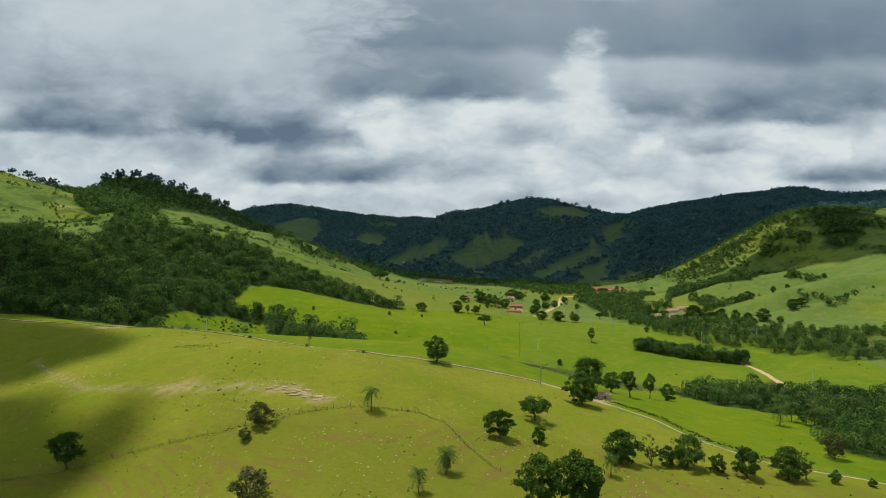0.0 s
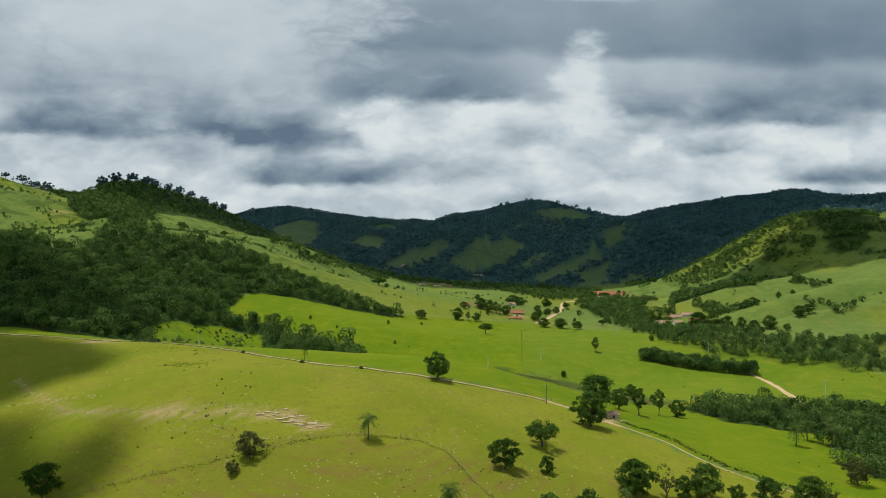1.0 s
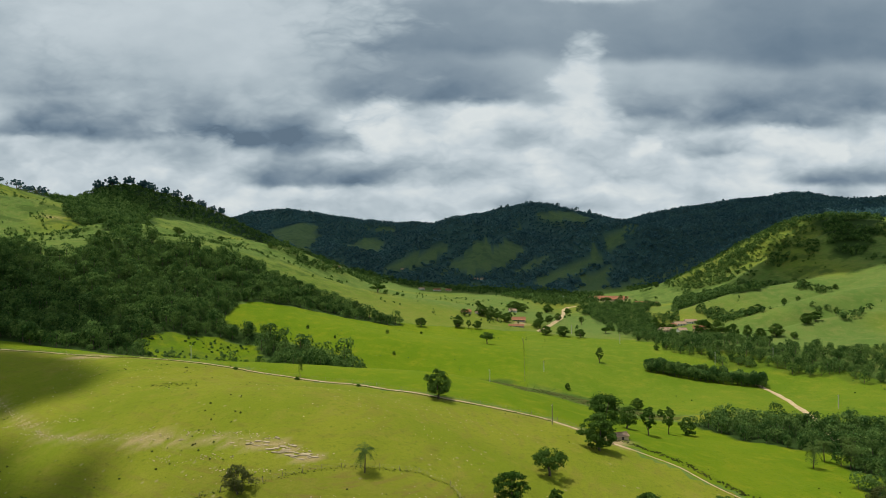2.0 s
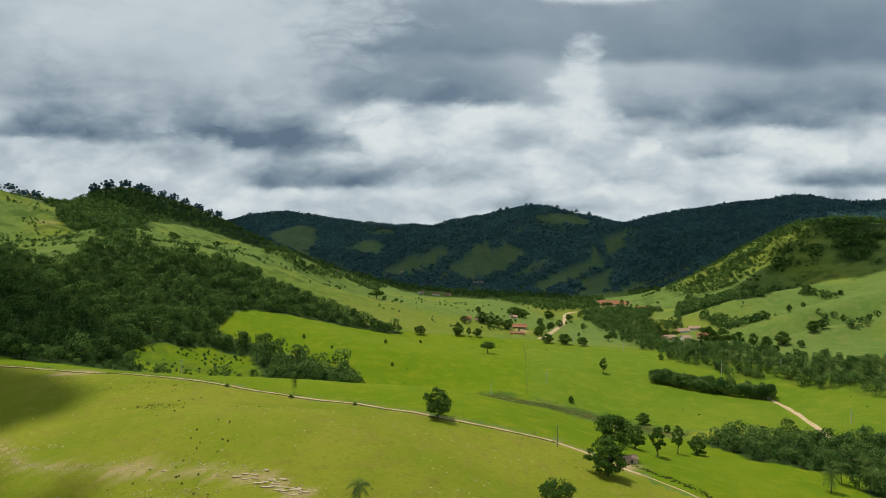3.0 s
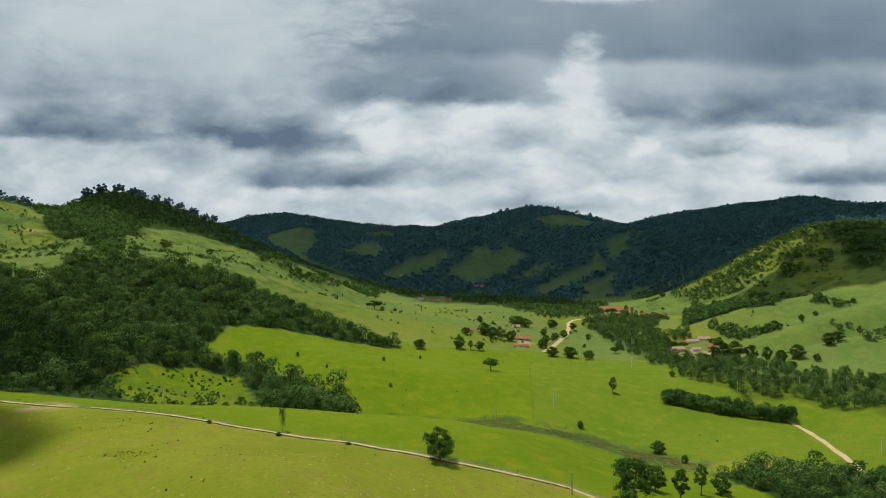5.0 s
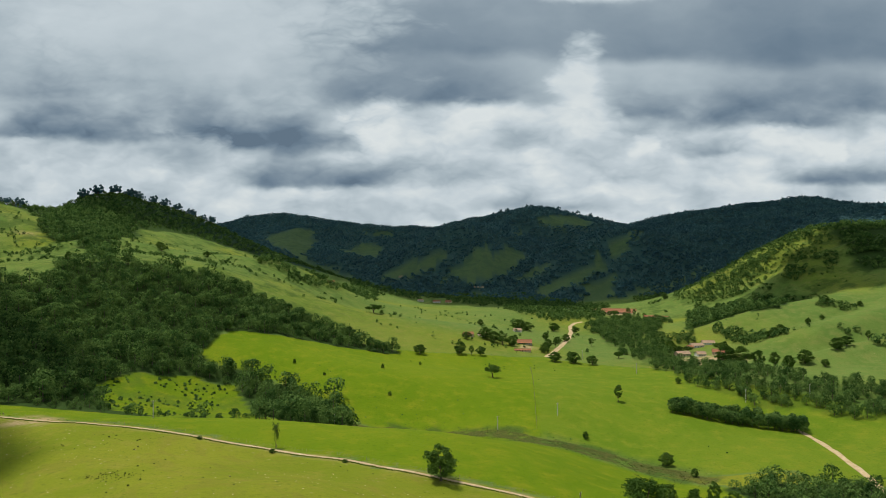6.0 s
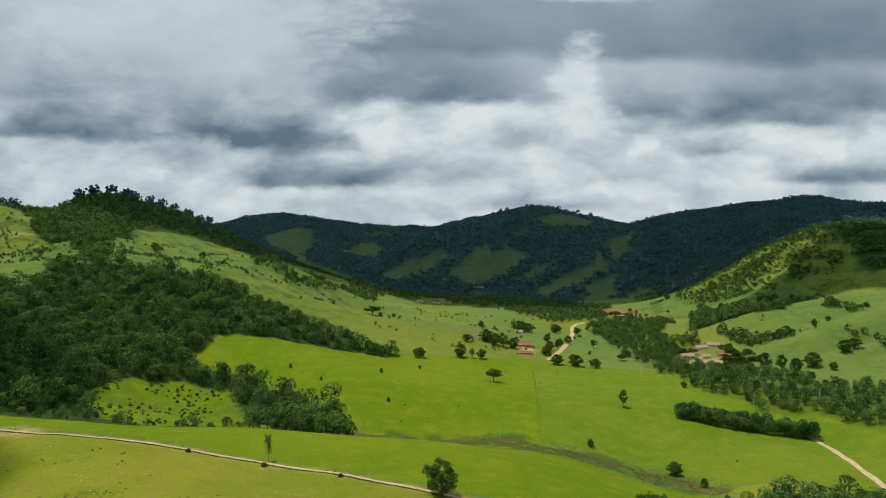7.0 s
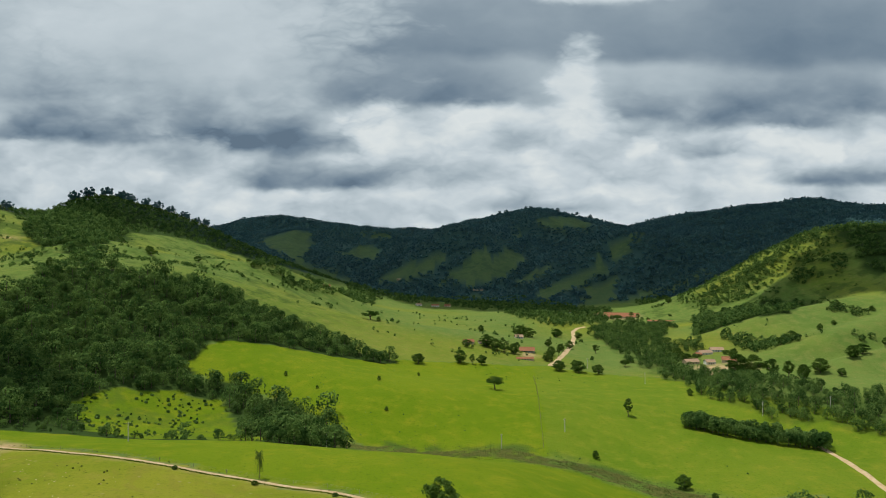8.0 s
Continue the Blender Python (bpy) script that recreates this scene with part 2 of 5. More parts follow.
def finish(m, g, colour, rough=0.9, bump=None, bump_depth=0.1, translucent=0.0, metal=0.0):
    values = {"Base Color": colour, "Roughness": rough, "Metallic": metal, "Specular IOR Level": 0.04}
    if bump is not None:
        values["Normal"] = g.add("ShaderNodeBump", 0, {"Strength": 1.0, "Distance": bump_depth, "Height": bump})
    shade = g.add("ShaderNodeBsdfPrincipled", 0, values)
    if translucent:
        thin = g.add("ShaderNodeBsdfTranslucent", 0, {"Color": colour})
        shade = g.add("ShaderNodeMixShader", 0, {0: translucent, 1: shade, 2: thin})
    g.tree.links.new(shade, g.node("ShaderNodeOutputMaterial").inputs[0])
    return m


def place(g):
    return g.add("ShaderNodeNewGeometry", "Position")


def make_ground():
    """Pasture, lush grass, wood floor and bare earth, by the plan's cover, with tussocks, cattle paths and dry patches."""
    m, g = material("pasture_ground")
    cover = g.node("ShaderNodeAttribute")
    cover.attribute_name = "cover"
    parts = g.node("ShaderNodeSeparateColor", {0: cover.outputs["Color"]})
    lush, wood, bare = parts.outputs
    at = place(g)
    broad = g.noise(at, 0.018, 5.0, 0.6)
    mid = g.noise(at, 0.11, 5.0, 0.62)
    small = g.noise(at, 0.75, 4.0, 0.65)
    blade = g.noise(at, 4.0, 3.0, 0.7)
    # near the camera a worn, yellowish pasture; up the valley a cooler green one; lush sown grass in the fields
    worn_out = g.mix(g.span(broad, 0.35, 0.65), rgb(0.155, 0.190, 0.012), rgb(0.200, 0.215, 0.018))
    worn_out = g.mix(g.span(mid, 0.48, 0.80), worn_out, rgb(0.222, 0.208, 0.030))
    worn_out = g.mix(g.span(g.noise(at, 0.30, 5.0, 0.7), 0.54, 0.74), worn_out, rgb(0.135, 0.150, 0.014))
    worn_out = g.mix(g.span(small, 0.52, 0.80), worn_out, rgb(0.100, 0.130, 0.010))
    cool = g.mix(g.span(broad, 0.35, 0.65), rgb(0.090, 0.152, 0.030), rgb(0.120, 0.176, 0.038))
    cool = g.mix(g.span(mid, 0.42, 0.72), cool, rgb(0.152, 0.180, 0.046))
    cool = g.mix(g.span(small, 0.50, 0.78), cool, rgb(0.070, 0.115, 0.018))
    rich = g.mix(g.span(broad, 0.35, 0.68), rgb(0.102, 0.166, 0.005), rgb(0.134, 0.186, 0.007))
    rich = g.mix(g.span(mid, 0.44, 0.76), rich, rgb(0.176, 0.202, 0.010))
    rich = g.mix(g.span(small, 0.52, 0.78), rich, rgb(0.058, 0.112, 0.005))
    colour = g.mix(g.span(lush, 0.10, 0.28), worn_out, cool)
    colour = g.mix(g.span(lush, 0.40, 0.92), colour, rich)
    # rank growth and scrub that darken the rough hillsides in patches
    scrub = g.math("MULTIPLY", g.span(g.noise(at, 0.045, 6.0, 0.68), 0.46, 0.60), g.math("MINIMUM", cover.outputs["Alpha"], 1.0))
    colour = g.mix(g.math("MULTIPLY", scrub, 0.8), colour, rgb(0.052, 0.092, 0.018))
    # sedge and brown rushes where the ground is wet
    wet = g.math("MULTIPLY", g.span(cover.outputs["Alpha"], 1.15, 1.45), g.span(mid, 0.30, 0.55))
    colour = g.mix(g.math("MULTIPLY", wet, 0.95), colour, g.mix(g.span(small, 0.35, 0.65), rgb(0.045, 0.064, 0.014), rgb(0.110, 0.104, 0.030)))
    # cattle paths that follow the slope's contours
    h = g.node("ShaderNodeSeparateXYZ", {0: at}).outputs
    level = g.add("ShaderNodeCombineXYZ", 0, {0: g.math("MULTIPLY", h[0], 0.06), 1: g.math("MULTIPLY", h[1], 0.06), 2: g.math("MULTIPLY", h[2], 0.95)})
    tread = g.math("MULTIPLY", g.span(g.noise(level, 1.0, 4.0, 0.62), 0.49, 0.62), g.span(broad, 0.36, 0.52))
    poor = g.span(lush, 0.30, 0.10)
    stony = g.span(g.math("ADD", h[1], g.math("MULTIPLY", broad, 40.0)), 238.0, 212.0)
    colour = g.mix(g.math("MULTIPLY", g.math("MULTIPLY", stony, poor), 0.42), colour, g.mix(g.span(small, 0.40, 0.62), rgb(0.095, 0.105, 0.010), rgb(0.150, 0.135, 0.022)))
    colour = g.mix(g.math("MULTIPLY", g.math("MULTIPLY", tread, poor), g.math("MULTIPLY_ADD", stony, 0.45, 0.25)), colour, rgb(0.170, 0.118, 0.034))
    # scattered worn spots and pale stones in the poorer pasture
    worn = g.add("ShaderNodeTexVoronoi", "Distance", {"Vector": at, "Scale": 0.16, "Randomness": 1.0})
    spot = g.math("MULTIPLY", g.span(worn, 0.13, 0.04), g.math("SUBTRACT", 1.0, lush))
    colour = g.mix(g.math("MULTIPLY", spot, 0.6), colour, rgb(0.30, 0.25, 0.13))
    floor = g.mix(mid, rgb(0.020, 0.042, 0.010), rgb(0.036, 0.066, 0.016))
    # up the valley the floor turns bluish with distance: haze put into the colour
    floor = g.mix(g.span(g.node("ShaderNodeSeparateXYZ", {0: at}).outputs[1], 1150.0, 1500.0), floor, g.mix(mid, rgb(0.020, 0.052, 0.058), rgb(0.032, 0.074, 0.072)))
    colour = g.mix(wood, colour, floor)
    earth = g.mix(small, rgb(0.33, 0.22, 0.10), rgb(0.44, 0.34, 0.20))
    colour = g.mix(g.math("MULTIPLY", bare, g.span(g.math("ADD", mid, g.math("MULTIPLY", small, 0.5)), 0.55, 0.80)), colour, earth)
    colour = g.mix(g.math("MULTIPLY", g.span(blade, 0.45, 0.70), 0.40), colour, rgb(0.060, 0.090, 0.010))
    relief = g.math("ADD", g.math("MULTIPLY", small, 0.8), g.math("MULTIPLY", blade, 0.25))
    return finish(m, g, colour, 0.95, relief, 0.5)


def make_leaf(name, dark, mid, light, translucent=0.25, by_object=False, spread=0.11, leafy=0.42):
    m, g = material(name)
    if by_object:
        tree = g.add("ShaderNodeObjectInfo", "Random")
    else:
        tree = g.span(g.noise(place(g), spread, 3.0, 0.65), 0.40, 0.60)
    leaf = g.math("MULTIPLY", g.add("ShaderNodeNewGeometry", "Random Per Island"), leafy)
    colour = g.mix(tree, g.mix(leaf, rgb(*dark), rgb(*mid)), g.mix(leaf, rgb(*mid), rgb(*light)))
    return finish(m, g, colour, 0.7, translucent=translucent)


def make_plain(name, a, b, scale, rough=0.85, depth=0.0, metal=0.0):
    """A surface of two tones, mottled at two sizes."""
    m, g = material(name)
    at = g.add("ShaderNodeTexCoord", "Object")
    n1, n2 = g.noise(at, scale, 4.0, 0.6), g.noise(at, scale * 7, 3.0, 0.6)
    f = g.span(g.math("ADD", g.math("MULTIPLY", n1, 0.65), g.math("MULTIPLY", n2, 0.35)), 0.3, 0.7)
    return finish(m, g, g.mix(f, rgb(*a), rgb(*b)), rough, n2 if depth else None, depth, metal=metal)


GROUND = make_ground()
LEAF_WOOD = make_leaf("woodland_leaf", (0.028, 0.072, 0.017), (0.090, 0.170, 0.038), (0.270, 0.360, 0.098), 0.34)
# far foliage: aerial haze painted into the leaf colour, bluish and lifted
LEAF_HAZED = make_leaf("hazed_woodland_leaf", (0.046, 0.106, 0.122), (0.068, 0.146, 0.150), (0.110, 0.190, 0.166), 0.25, spread=0.022, leafy=0.25)
LEAF_TREE = make_leaf("tree_leaf", (0.040, 0.090, 0.014), (0.085, 0.155, 0.026), (0.150, 0.225, 0.045), 0.35, by_object=True)
LEAF_DRY = make_leaf("thin_dry_leaf", (0.060, 0.078, 0.022), (0.098, 0.112, 0.034), (0.150, 0.150, 0.052), by_object=True)
LEAF_PALM = make_leaf("palm_leaf", (0.045, 0.080, 0.016), (0.080, 0.125, 0.028), (0.130, 0.180, 0.045), by_object=True)
BARK = make_plain("bark", (0.07, 0.055, 0.04), (0.17, 0.14, 0.11), 2.0, depth=0.05)
DIRT = make_plain("dirt_road_earth", (0.35, 0.25, 0.125), (0.52, 0.405, 0.25), 0.35, depth=0.06)


# ---- the ground: one sheet to the horizon ----
OUTCROP = [(-101, 229), (-90, 227), (-80, 221), (-72, 221), (-62, 216), (-54, 213), (-48, 211), (-42, 208), (-38, 207)]
ROAD = [(-330, 368), (-270, 362), (-213, 353), (-183, 348), (-152, 340), (-98, 333), (-72, 329), (-46, 323), (-10, 310), (14, 304), (36, 300),
        (47, 298), (54, 291), (62, 282), (73, 274)]
LOW_TRACK = [(73, 274), (86, 262), (92, 248), (99, 235), (110, 226), (124, 221), (143, 217), (170, 210), (230, 195)]
FARM_ROAD = [(222, 488), (225, 470), (224, 450), (219, 425), (212, 395), (204, 365), (196, 340)]
VALLEY_ROAD = [(100, 690), (113, 719), (128, 761), (148, 822), (166, 894), (177, 954), (193, 998), (211, 1027)]

LUSH_STRIP = [(-400, 372), (-213, 356), (-98, 336), (-10, 313), (47, 302), (73, 277), (92, 250), (110, 228), (170, 214), (190, 260), (205, 330), (152, 374), (62, 424), (0, 442), (-60, 442), (-200, 420), (-400, 420)]
LUSH_FIELD = [(-186, 530), (-188, 548), (-181, 572), (-160, 591), (-138, 600), (-111, 610), (-74, 628), (-41, 652), (20, 672), (100, 690), (190, 640), (222, 560), (300, 480), (300, 400), (200, 330), (150, 370), (60, 420), (-50, 455), (-75, 480), (-108, 507), (-154, 522)]
WOODS_LEFT = [(-45, 653), (-73, 658), (-102, 672), (-144, 685), (-176, 682), (-192, 697), (-208, 691), (-227, 681), (-250, 667), (-267, 656), (-290, 647), (-313, 641), (-327, 611), (-320, 590), (-322, 569), (-340, 565), (-376, 588), (-420, 560),
              (-560, 520), (-560, 380), (-300, 384), (-235, 380), (-207, 385), (-174, 388), (-145, 390), (-110, 394), (-60, 402), (-48, 430), (-75, 482), (-108, 507), (-154, 522), (-181, 526), (-184, 547), (-179, 568), (-160, 587), (-138, 595), (-111, 605), (-74, 623), (-44, 644)]
CLEARING = [(-212, 458), (-206, 476), (-190, 486), (-171, 500), (-146, 498), (-125, 480), (-106, 452), (-98, 425), (-114, 408), (-145, 405), (-175, 415), (-196, 436)]
WOODS_RIDGE = [(-700, 1000), (-560, 960), (-520, 880), (-450, 900), (-440, 1000), (-480, 1080), (-440, 1170), (-360, 1235), (-300, 1290), (-230, 1400), (-180, 1560), (-260, 1620), (-420, 1480), (-560, 1380), (-700, 1300)]
WOODS_FRONT = [(-486, 837), (-560, 985), (-645, 1212), (-564, 1176), (-507, 1138), (-482, 1038), (-440, 930), (-372, 790), (-306, 655), (-330, 650), (-345, 695), (-403, 763), (-462, 808)]
WOODS_RIVER = [(189, 864), (200, 960), (241, 1057), (302, 1113), (331, 1055), (318, 960), (300, 854), (288, 795), (256, 745), (256, 650), (268, 625), (275, 575), (290, 545), (320, 537), (400, 545), (420, 470), (330, 440), (286, 459), (267, 486), (247, 499), (216, 519), (203, 538), (190, 585), (187, 712)]
RIVER_MEADOW = [(308, 981), (316, 906), (294, 839), (266, 818), (265, 854)]
WOODS_RIGHT = [(440, 1480), (500, 1330), (560, 1250), (640, 1200), (720, 1160), (860, 1230), (1000, 1380), (1150, 1600), (900, 2100), (640, 2150), (460, 2050), (480, 1650)]
WOODS_CLUMP = [(655, 1161), (764, 1205), (816, 1207), (640, 958), (596, 939), (590, 980), (619, 1039)]
WOODS_STRIP = [(378, 1051), (416, 1024), (468, 988), (479, 945), (420, 848), (375, 846), (335, 851), (302, 849)]
WOODS_VILLAGE = [(-189, 1403), (-131, 1700), (-33, 1700), (89, 1700), (177, 1660), (235, 1526), (307, 1285), (291, 1141), (235, 1070), (167, 997), (139, 1037), (107, 1159), (53, 1286), (-25, 1305), (-103, 1300), (-149, 966)]
SLOPE_RIGHT = [(330, 1190), (480, 1300), (640, 1190), (740, 1050), (720, 880), (640, 840), (500, 900), (400, 960), (340, 1050)]
SLOPE_LEFT = [(-250, 720), (-330, 690), (-420, 640), (-620, 640), (-640, 900), (-540, 1000), (-430, 1060), (-330, 1150), (-200, 1100), (-130, 950), (-120, 760)]
# open land on the far mountains: middle x, y, half widths
FAR_MEADOWS = [
    [(132, 1997), (96, 1946), (30, 1868), (6, 1820), (75, 1770), (156, 1816), (204, 1891), (269, 1990), (240, 2052), (199, 2060), (161, 1942)],
    [(-697, 2562), (-592, 2594), (-519, 2685), (-453, 2295), (-491, 2157), (-597, 2273)], [(-354, 2869), (-205, 2894), (-214, 2848), (-325, 2835)],
    [(-400, 2524), (-289, 2733), (-232, 2622), (-274, 2300), (-351, 2300)], [(-204, 2020), (-143, 2029), (15, 1953), (32, 1931), (-68, 1883), (-154, 1940)],
    [(-490, 2200), (-467, 2090), (-372, 2060), (-282, 2040), (-300, 2110), (-400, 2150)], [(375, 2528), (493, 2680), (590, 2720), (621, 2626), (486, 2526), (392, 2493)],
    [(241, 2310), (322, 2460), (301, 2386), (233, 2153)], [(194, 1809), (246, 1786), (306, 1732), (265, 1711), (211, 1749)],
    [(221, 1607), (300, 1660), (390, 1673), (419, 1646), (358, 1600), (299, 1580), (235, 1526)], [(281, 1425), (353, 1576), (410, 1587), (416, 1534), (365, 1467), (300, 1351)],
    [(313, 1226), (414, 1461), (492, 1503), (497, 1480), (431, 1432), (328, 1202)],
]
THIN_RIDGE = [(401, 1716), (533, 1757), (706, 1932), (651, 1873), (460, 1662), (386, 1657)]
HILL_BELT = [(461, 1152), (500, 1150), (544, 1138), (609, 1149), (700, 1200), (833, 1440), (986, 1448), (816, 1207), (697, 1133), (638, 1148), (585, 1123), (521, 1094), (483, 1036), (463, 1068), (416, 1089), (413, 1130)]
HILL_FOOT = [(397, 1402), (487, 1489), (520, 1460), (450, 1380), (413, 1300)]
HILL_GROVE = [(509, 1068), (540, 1058), (561, 1032), (609, 1037), (595, 1001), (553, 988), (519, 988), (495, 1023)]
PASTURE_GROVES = [[(319, 822), (346, 798), (363, 778), (347, 728), (319, 728), (310, 776)], [(405, 664), (445, 683), (424, 654), (400, 648)],
                  [(461, 848), (490, 841), (475, 816), (451, 828)], [(406, 724), (429, 726), (423, 717), (403, 717)]]
RIDGE_LANE = [(-262, 930), (-230, 905), (-200, 905), (-165, 915), (-150, 975), (-180, 1000), (-210, 960), (-240, 960)]
FARM_YARD = [(236, 735), (230, 700), (232, 640), (266, 636), (290, 700), (306, 760), (306, 790), (255, 790), (250, 750)]
WOODS_BROOK = [(128, 368), (140, 350), (158, 338), (170, 322), (184, 308), (168, 275), (157, 258), (174, 246), (250, 245), (258, 368), (241, 377), (209, 381), (175, 380), (142, 386)]


def lines(a, b, fine_a, fine_b, step, grow):
    """Grid lines: even between fine_a and fine_b, wider and wider outside."""
    mid = list(np.arange(fine_a, fine_b + step / 2, step))
    up, down, s = [mid[-1]], [mid[0]], step
    while up[-1] < b:
        s *= grow
        up.append(up[-1] + s)
    s = step
    while down[-1] > a:
        s *= grow
        down.append(down[-1] - s)
    return np.array(down[:0:-1] + mid + up[1:])


def mesh_from(name, verts, quads, mats, index=None, smooth=False):
    """A mesh of quads from arrays."""
    me = bpy.data.meshes.new(name)
    n = len(quads)
    me.vertices.add(len(verts))
    me.vertices.foreach_set("co", np.asarray(verts, np.float32).ravel())
    me.loops.add(4 * n)
    me.loops.foreach_set("vertex_index", np.asarray(quads, np.int32).ravel())
    me.polygons.add(n)
    me.polygons.foreach_set("loop_start", np.arange(0, 4 * n, 4, dtype=np.int32))
    for mat in mats:
        me.materials.append(mat)
    if index is not None:
        me.polygons.foreach_set("material_index", np.asarray(index, np.int32))
    me.polygons.foreach_set("use_smooth", np.full(n, smooth))
    me.update(calc_edges=True)
    return me


def near_line(path, x, y):
    """The distance in the plan from a broken line."""
    best = np.full(np.shape(x), 1e9)
    for (ax, ay), (bx, by) in zip(path, path[1:]):
        dx, dy = bx - ax, by - ay
        f = np.clip(((x - ax) * dx + (y - ay) * dy) / (dx * dx + dy * dy), 0, 1)
        best = np.minimum(best, np.hypot(x - ax - f * dx, y - ay - f * dy))
    return best


def far_wood(x, y):
    """Where the far mountains are wooded: nearly everywhere but in the meadows and a few thin places."""
    keep = (y > 1430 + 60 * lattice(x, y, 120, 23)) & (lattice(x, y, 210, 21) + 0.6 * lattice(x, y, 90, 22) < 1.0)
    mx, my = ragged(x, y, 14.0)
    for outline in FAR_MEADOWS:
        keep &= ~inside(outline, mx, my)
    return keep & ~(inside(THIN_RIDGE, mx, my) & (lattice(x, y, 22, 24) > -0.25))


def make_land():
    xs = lines(-4600, 4600, -330, 380, 4.0, 1.042)
    ys = lines(-700, 4900, 130, 720, 3.2, 1.034)
    x, y = np.meshgrid(xs, ys)
    x, y = x.ravel(), y.ravel()
    z = height(x, y)
    cols = len(xs)
    i, j = np.meshgrid(np.arange(cols - 1), np.arange(len(ys) - 1))
    a = (j * cols + i).ravel()
    me = mesh_from("ground", np.stack([x, y, z], 1), np.stack([a, a + 1, a + cols + 1, a + cols], 1), [GROUND], smooth=True)
    rx, ry = ragged(x, y, 3.0)
    lush = np.where(y > 1300, 0.34, 0.26 + 0.10 * lattice(x, y, 90, 61))
    lush[inside(LUSH_STRIP, rx, ry)] = 0.92
    field = inside(LUSH_FIELD, rx, ry)
    lush[field] = np.where(x[field] < 74 + (610 - y[field]) * -0.12, 1.0, 0.78)
    near = ~inside(LUSH_STRIP, x, y) & (y < 400) & (x < 180) & (lush < 0.9)
    lush[near] = 0.12
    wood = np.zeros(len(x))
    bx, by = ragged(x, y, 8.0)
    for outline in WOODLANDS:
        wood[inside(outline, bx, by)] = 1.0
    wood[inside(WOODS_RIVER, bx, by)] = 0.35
    wood[inside(RIVER_MEADOW, bx, by)] = 0.0
    wood[inside(CLEARING, bx, by)] = 0.0
    lush[inside(CLEARING, bx, by)] = 0.9
    # far meadows take half the floor's bluish tone, so painted haze dulls them too
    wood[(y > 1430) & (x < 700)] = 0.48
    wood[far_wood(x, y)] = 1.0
    gully = np.clip(1.5 - near_line([(-60, 445), (-30, 452), (3, 447), (34, 444), (51, 432), (74, 428), (92, 420), (112, 408), (128, 395)], rx, ry) / np.where(x > 25, 13.0, 9.0), 0, 1)
    lush = lush * (1 - 0.30 * gully)
    bare = np.clip(1 - near_line(ROAD, x, y) / 3.0, 0, 1) * 0.6
    bare = np.maximum(bare, np.clip(1.3 - near_line(OUTCROP, x + 1.2 * lattice(x, y, 9, 33), y + 1.5 * lattice(x, y, 7, 34)) / 2.0, 0, 1) * 0.75)
    bare = np.maximum(bare, np.clip(1.2 - near_line([(-187, 289), (-165, 268), (-138, 243), (-101, 231)], x, y) / 2.2, 0, 1) * 0.4)
    for cx, cy, r in ((256, 690, 19), (272, 694, 17), (247, 660, 13), (85, 728, 9), (300, 1160, 26), (-178, 346, 9), (-478, 800, 7), (70, 284, 6)):
        bare = np.maximum(bare, np.clip(1.6 - np.hypot(rx - cx, ry - cy) / r, 0, 1))
    rough = np.clip((z - 45) / 40, 0, 1) * np.clip((y - 560) / 80, 0, 1)
    rough = np.maximum(rough, gully * 1.6)
    rough[inside([(300, 860), (360, 1010), (480, 1020), (640, 900), (600, 620), (420, 660), (330, 760)], bx, by)] = 0.2
    rough[inside(SLOPE_RIGHT, bx, by) | inside(HILL_BELT, bx, by)] = 1.0
    rough[inside(CLEARING, bx, by)] = 0.5
    cover = me.color_attributes.new("cover", "FLOAT_COLOR", "POINT")
    cover.data.foreach_set("color", np.stack([lush, wood, bare, rough], 1).astype(np.float32).ravel())
    return tagged(new("ground", me), "rolling green pasture land with lush fields, wooded hills and worn grass", "ground", kind="structure")


WOODLANDS = (WOODS_LEFT, WOODS_RIDGE, WOODS_FRONT, WOODS_RIVER, WOODS_BROOK, WOODS_RIGHT, WOODS_CLUMP, WOODS_STRIP)
make_land()


def make_road(name, path, width, label):
    """A dirt track laid on the ground, with a crown, wheel ruts and frayed edges."""
    fine = []
    for (ax, ay), (bx, by) in zip(path, path[1:]):
        n = max(1, int(math.hypot(bx - ax, by - ay) / 2.5))
        fine += [(ax + (bx - ax) * k / n, ay + (by - ay) * k / n) for k in range(n)]
    p = np.array(fine + [path[-1]], float)
    for _ in range(4):
        p[1:-1] = 0.25 * p[:-2] + 0.5 * p[1:-1] + 0.25 * p[2:]
    way = np.gradient(p, axis=0)
    way /= np.linalg.norm(way, axis=1)[:, None]
    side = np.stack([-way[:, 1], way[:, 0]], 1)
    offs = np.array([-0.56, -0.48, -0.30, -0.14, 0.0, 0.14, 0.30, 0.48, 0.56])
    up = np.array([-0.30, 0.12, 0.10, 0.15, 0.18, 0.15, 0.10, 0.12, -0.30])
    rows = []
    for k, (o, h) in enumerate(zip(offs, up)):
        fray = 1 + (0.35 * lattice(p[:, 0] + 50 * k, p[:, 1], 6, 31) if k in (0, 1, 7, 8) else 0)
        q = p + side * (o * width * fray)[:, None] if np.ndim(fray) else p + side * o * width
        rows.append(np.column_stack([q, height(q[:, 0], q[:, 1]) + h + 0.06]))
    v = np.stack(rows, 1).reshape(-1, 3)
    n, c = len(p), len(offs)
    i, j = np.meshgrid(np.arange(c - 1), np.arange(n - 1))
    a = (j * c + i).ravel()
    me = mesh_from(name, v, np.stack([a, a + c, a + c + 1, a + 1], 1)[:, ::-1], [DIRT], smooth=True)
    return tagged(new(name, me), label, "road", kind="structure")


